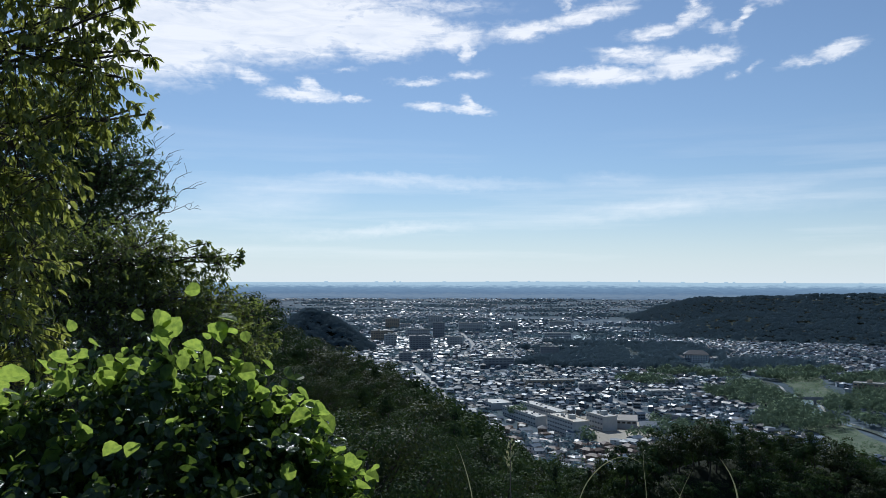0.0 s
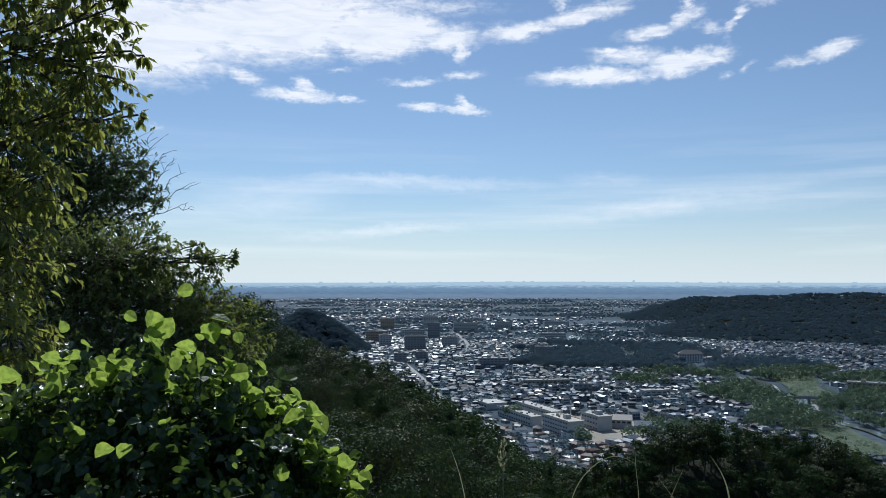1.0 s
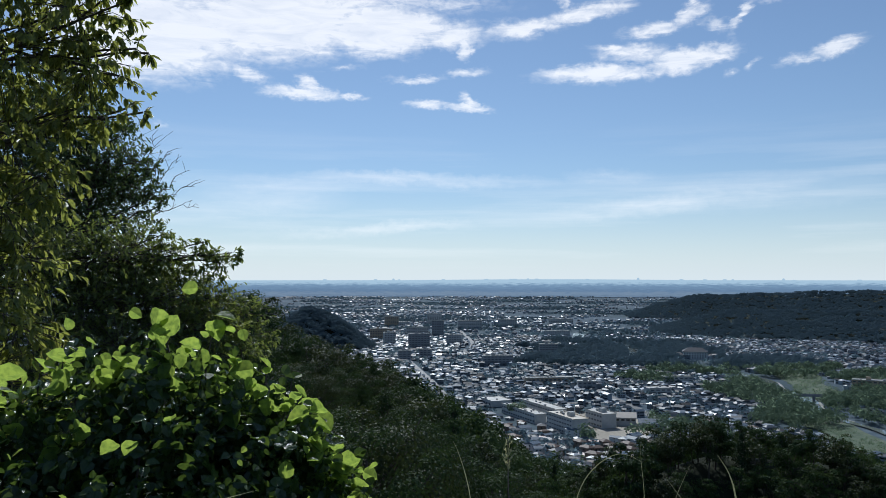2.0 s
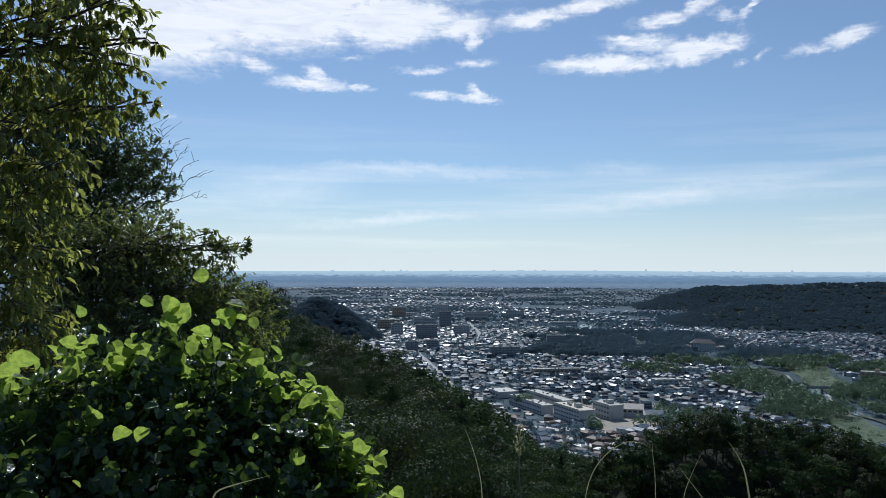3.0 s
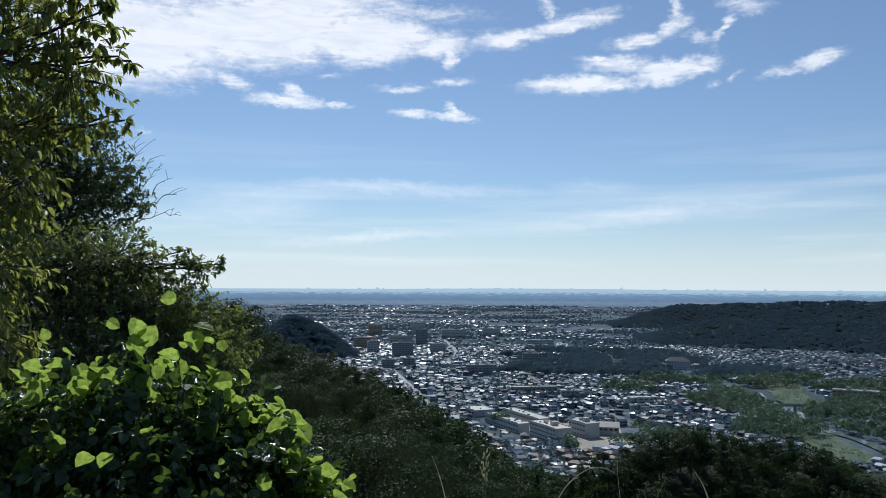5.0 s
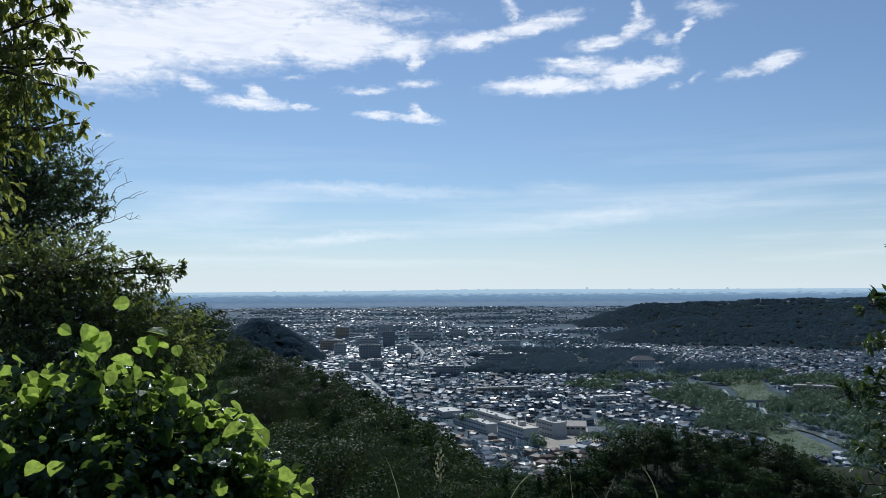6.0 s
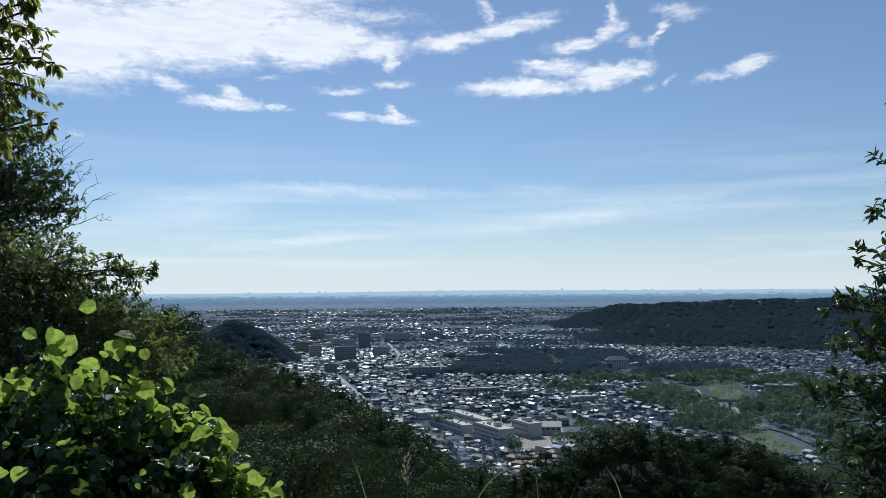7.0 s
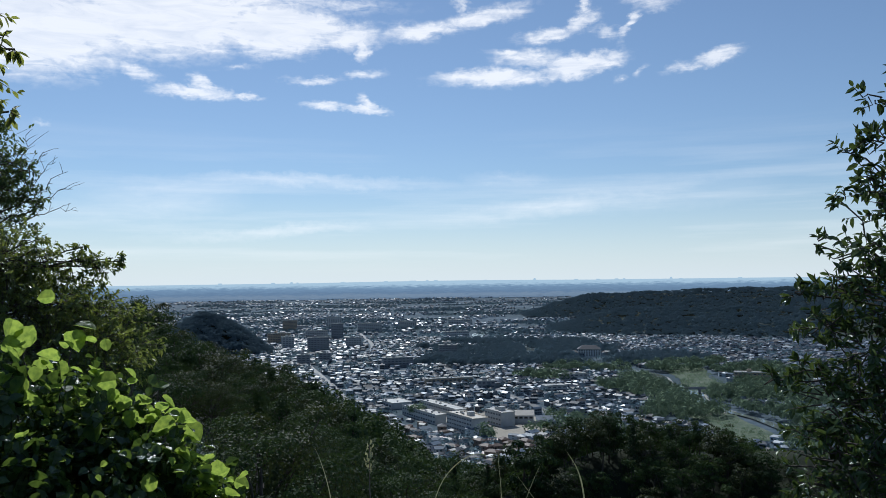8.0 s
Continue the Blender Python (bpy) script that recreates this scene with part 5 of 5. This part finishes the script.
CAMELLIA = [
    (38.9, 11.5, 6.2, 0.28), (37.3, 8.2, 6, 0.22), (36.6, 5.2, 6, 0.22), (38.7, 4.5, 6.2, 0.42),
    (35.9, 1.8, 5.9, 0.25), (33.9, -0.6, 5.9, 0.22), (37.1, -1, 6, 0.42), (33.5, -3.0, 5.8, 0.24),
    (35.8, -4.5, 5.9, 0.42), (32.2, -5.8, 5.9, 0.17), (33.7, -7.6, 5.8, 0.32), (36.5, -9, 5.9, 0.5),
    (34.3, -11.4, 5.7, 0.36),
]
CAMELLIA += [
    (36.9, -13.4, 5.8, 0.55), (34.9, -15.4, 5.6, 0.45), (31.7, -0.9, 5.8, 0.09), (30.3, -6.4, 5.9, 0.09),
    (35.0, 7.8, 6, 0.11), (32.9, 2.2, 5.9, 0.11), (36.3, 11.2, 6, 0.12), (40.7, 8, 6.3, 0.45),
    (40.3, -1, 6.2, 0.6), (40.3, -9, 6.1, 0.6), (32.7, -9.8, 5.8, 0.2), (34.5, 4.8, 6.0, 0.12),
    (32.5, -12.6, 5.7, 0.2),
]
spray_tree("camellia_tree", 65, on_land(4.6, 5.0), (4.1, 5.0, 1.6), CAMELLIA, 92, 10, 0.072, 0.46, LEAF_RIGHT, 0.1, "small glossy-leaved tree leaning over the slope", limb=0.02, out=0.8)


def vine_bush():
    rng = np.random.default_rng(66)
    root = new("vine_bush")
    lobes = [(-28, -12, 4.2, 0.36), (-23.6, -9.8, 4.2, 0.34), (-18.6, -8.6, 4.2, 0.34), (-14.4, -10.2, 4.3, 0.32), (-11.6, -11.6, 4.3, 0.31), (-9.3, -14.4, 4.3, 0.30), (-7.2, -17.2, 4.3, 0.27), (-20, -14, 4.0, 0.45), (-13.5, -16, 4.0, 0.42),
             (-26, -18, 4.0, 0.5), (-17, -21, 3.9, 0.5), (-10, -21, 4.1, 0.38), (-31, -17, 4.1, 0.45), (-24, -26, 3.9, 0.5), (-14, -28, 4.0, 0.5), (-8, -25, 4.1, 0.4), (-31, -26, 4.0, 0.5)]
    pos, along, up, stems = [], [], [], []
    for az, el, d, rad in lobes:
        c = aim(az, el, d)
        n = int(420 * (rad / 0.4) ** 2)
        e = sphere_dirs(rng, n)
        lumpy = 1 + 0.25 * np.sin(e[:, 0:1] * 6 + az) * np.sin(e[:, 1:2] * 5 + el)
        p = c + e * rad * lumpy * rng.uniform(0.35, 1.08, (n, 1)) ** 0.6
        nrm = unit(0.5 * e + np.array([-0.05, 0.0, 0.45]) + rng.normal(0, 0.6, (n, 3)))
        tip = unit(np.cross(nrm, sphere_dirs(rng, n)) + np.array([0, 0, -0.4]))
        side = np.cross(nrm, tip)
        # three leaflets on each stalk
        for turn in (-1.5, 0.0, 1.5):
            way = unit(tip * math.cos(turn) + side * math.sin(turn))
            pos.append(p + way * 0.034)
            along.append(unit(way + rng.normal(0, 0.18, (n, 3))))
            up.append(unit(nrm + rng.normal(0, 0.25, (n, 3))))
        foot = np.array(on_land(c[0] + rng.normal(0, 0.1), c[1] + rng.normal(0, 0.1)))
        stems.append((bent_line(rng, foot, c + np.array([0, 0, rad * 0.5]), 0, 0.06, 8), np.linspace(0.012, 0.005, 8)))
    small = sum(len(q) for q in pos)
    # shoots with large leaves that stand above the mass
    for az, el, n in ((-17.6, -2.2, 5), (-24.6, -4.6, 6), (-13.7, -4.7, 5), (-10.3, -6.9, 5), (-9.5, -9.3, 5), (-22.6, -4.4, 5), (-6.2, -11.6, 4), (-5.6, -13.6, 6), (-27.6, -6.8, 6), (-8.0, -10.8, 4), (-12.0, -5.8, 4), (-15.6, -3.8, 4),
                      (-23.8, -6.6, 5), (-20.6, -5.2, 5), (-26.0, -5.8, 4), (-16.2, -6.2, 5), (-11.0, -9.0, 4), (-7.2, -13.6, 5), (-19.0, -6.8, 4), (-21.8, -8.6, 4), (-9.0, -12.4, 4)):
        c = aim(az, el, 4.25)
        stems.append((bent_line(rng, c - np.array([0.05, 0, 0.4]), c, 0, 0.02, 6), np.linspace(0.006, 0.003, 6)))
        nrm = unit(rng.normal(0, 0.4, (n, 3)) + np.array([0, 0.6, 0.55]))
        pos.append(c + rng.normal(0, 0.07, (n, 3)) + np.array([0, -0.12, 0]))
        up.append(nrm)
        along.append(unit(np.cross(nrm, sphere_dirs(rng, n)) + np.array([0.2, 0, 0.1])))
    shoots = sum(len(q) for q in pos)
    # leaves of the upper shell in the bright sunlit paint, turned to the light
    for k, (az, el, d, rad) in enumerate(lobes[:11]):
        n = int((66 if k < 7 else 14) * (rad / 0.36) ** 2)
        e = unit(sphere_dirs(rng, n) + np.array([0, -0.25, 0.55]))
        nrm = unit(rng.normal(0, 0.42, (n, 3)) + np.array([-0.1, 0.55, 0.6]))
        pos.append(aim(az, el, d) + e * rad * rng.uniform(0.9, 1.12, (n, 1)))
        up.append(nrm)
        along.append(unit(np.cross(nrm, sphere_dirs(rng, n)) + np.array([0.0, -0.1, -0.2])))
    pos, along, up = (np.concatenate(q) for q in (pos, along, up))
    count = np.arange(len(pos))
    size = np.where(count < small, rng.uniform(0.03, 0.066, len(pos)), np.where(count < shoots, rng.uniform(0.05, 0.115, len(pos)), 0.03 + 0.075 * rng.uniform(0, 1, len(pos)) ** 2.2))
    for stem in stems:
        new("stem", tubes("stem", [stem], BARK, 5)).parent = root
    base = pos - along * size[:, None] * 0.5
    b = new("foliage", leaf_mesh("foliage", base[:small], along[:small], up[:small], size[:small], 0.88, LEAF_VINE_SHADED, ROUND))
    lit = new("young_foliage", leaf_mesh("young_foliage", base[small:], along[small:], up[small:], size[small:], 0.88, LEAF_VINE_LIT, ROUND))
    tagged(lit, "large yellow-green leaves painted bright as if sunlit")
    lit.parent = root
    b.parent = root
    tagged(root, "sunlit mass of broad-leaved climbing vine on the slope", "vine")


vine_bush()


# ---- grass stalks at the brink ----
def grass_blade(points, width, label):
    """An arching blade, keeled along its middle, rooted in the slope."""
    p = np.array([aim(*q) for q in points])
    foot = np.array(on_land(p[0][0] - 0.03, p[0][1], 0.03))
    p = np.vstack([foot, (foot + p[0]) / 2 + np.array([0.01, 0, 0.1]), p])
    t = np.linspace(0, len(p) - 1, 28)
    q = np.stack([np.interp(t, np.arange(len(p)), p[:, i]) for i in range(3)], -1)
    for _ in range(3):
        q[1:-1] = (q[:-2] + 2 * q[1:-1] + q[2:]) / 4
    way = unit(np.gradient(q, axis=0))
    side = unit(np.cross(way, np.array([0.2, 1, 0.1])))
    w = (width * np.clip(np.minimum(np.linspace(0.9, 0, 28) * 2.2 + 0.06, 1), 0, 1))[:, None]
    keel = np.cross(side, way) * w * 0.3
    v = np.concatenate([q - side * w / 2 + keel, q, q + side * w / 2 + keel])
    k = np.arange(27)
    f = np.concatenate([np.stack([k + m * 28, k + 1 + m * 28, k + 1 + (m + 1) * 28, k + (m + 1) * 28], -1) for m in (0, 1)])
    root = new("pampas_grass")
    ob = new("blade", mesh_np("blade", v, f, None, [GRASS], smooth=True))
    ob.parent = root
    tagged(root, label, "grass", "tall grass at the brink")


grass_blade([(20.0, -16, 2.7), (19.6, -13.2, 2.7), (19.2, -12.2, 2.7), (18.5, -11.2, 2.7)], 0.0055, "bright arching pampas grass blade tip")
grass_blade([(9.0, -15.5, 2.8), (9.8, -13.4, 2.8), (10.9, -12.2, 2.8), (12.1, -11.55, 2.8), (13.0, -11.65, 2.8), (13.8, -12.1, 2.8)], 0.003, "thin grass blade bent over in an arc")
grass_blade([(2.2, -15, 2.9), (1.7, -13, 2.9), (1.2, -11.6, 2.9), (0.9, -11.0, 2.9)], 0.0035, "slender upright green grass blade")
grass_blade([(15.6, -15, 2.7), (16.2, -13.5, 2.7), (16.9, -12.0, 2.7)], 0.002, "thin dry grass stalk with pale tip")
grass_blade([(17.4, -15.5, 2.6), (15.8, -13.6, 2.6), (15.2, -12.8, 2.6)], 0.0024, "thin dry grass stalk with pale tip")
grass_blade([(-16.5, -14.8, 2.6), (-14.5, -14.3, 2.6), (-12.4, -13.9, 2.6)], 0.006, "green grass blade leaning over the vine")
grass_blade([(13.9, -14, 2.9), (13.7, -12.2, 2.9), (13.65, -10.8, 2.9)], 0.0022, "thin dry grass stalk with pale tip")


def seed_head(az, el, d):
    rng = np.random.default_rng(68)
    root = new("pampas_grass")
    tip = aim(az, el, d)
    foot = np.array(on_land(tip[0] + 0.02, tip[1], 0.03))
    line = bent_line(rng, foot, tip, 0, 0.01, 10)
    s = new("stalk", tubes("stalk", [(line, np.linspace(0.004, 0.0015, 10))], TWIG, 4))
    n = 60
    p = tip - np.array([0, 0, 1.0]) * rng.uniform(0, 0.11, (n, 1)) + rng.normal(0, 0.006, (n, 3))
    h = new("seed_head", leaf_mesh("seed_head", p, unit(rng.normal(0, 0.5, (n, 3)) + np.array([0, 0, 1])), sphere_dirs(rng, n), 0.016, 0.4, GRASS))
    s.parent = h.parent = root
    tagged(root, "dry grass stalk with a feathery brown seed head", "grass", "tall grass at the brink")


seed_head(4.7, -10.9, 2.9)
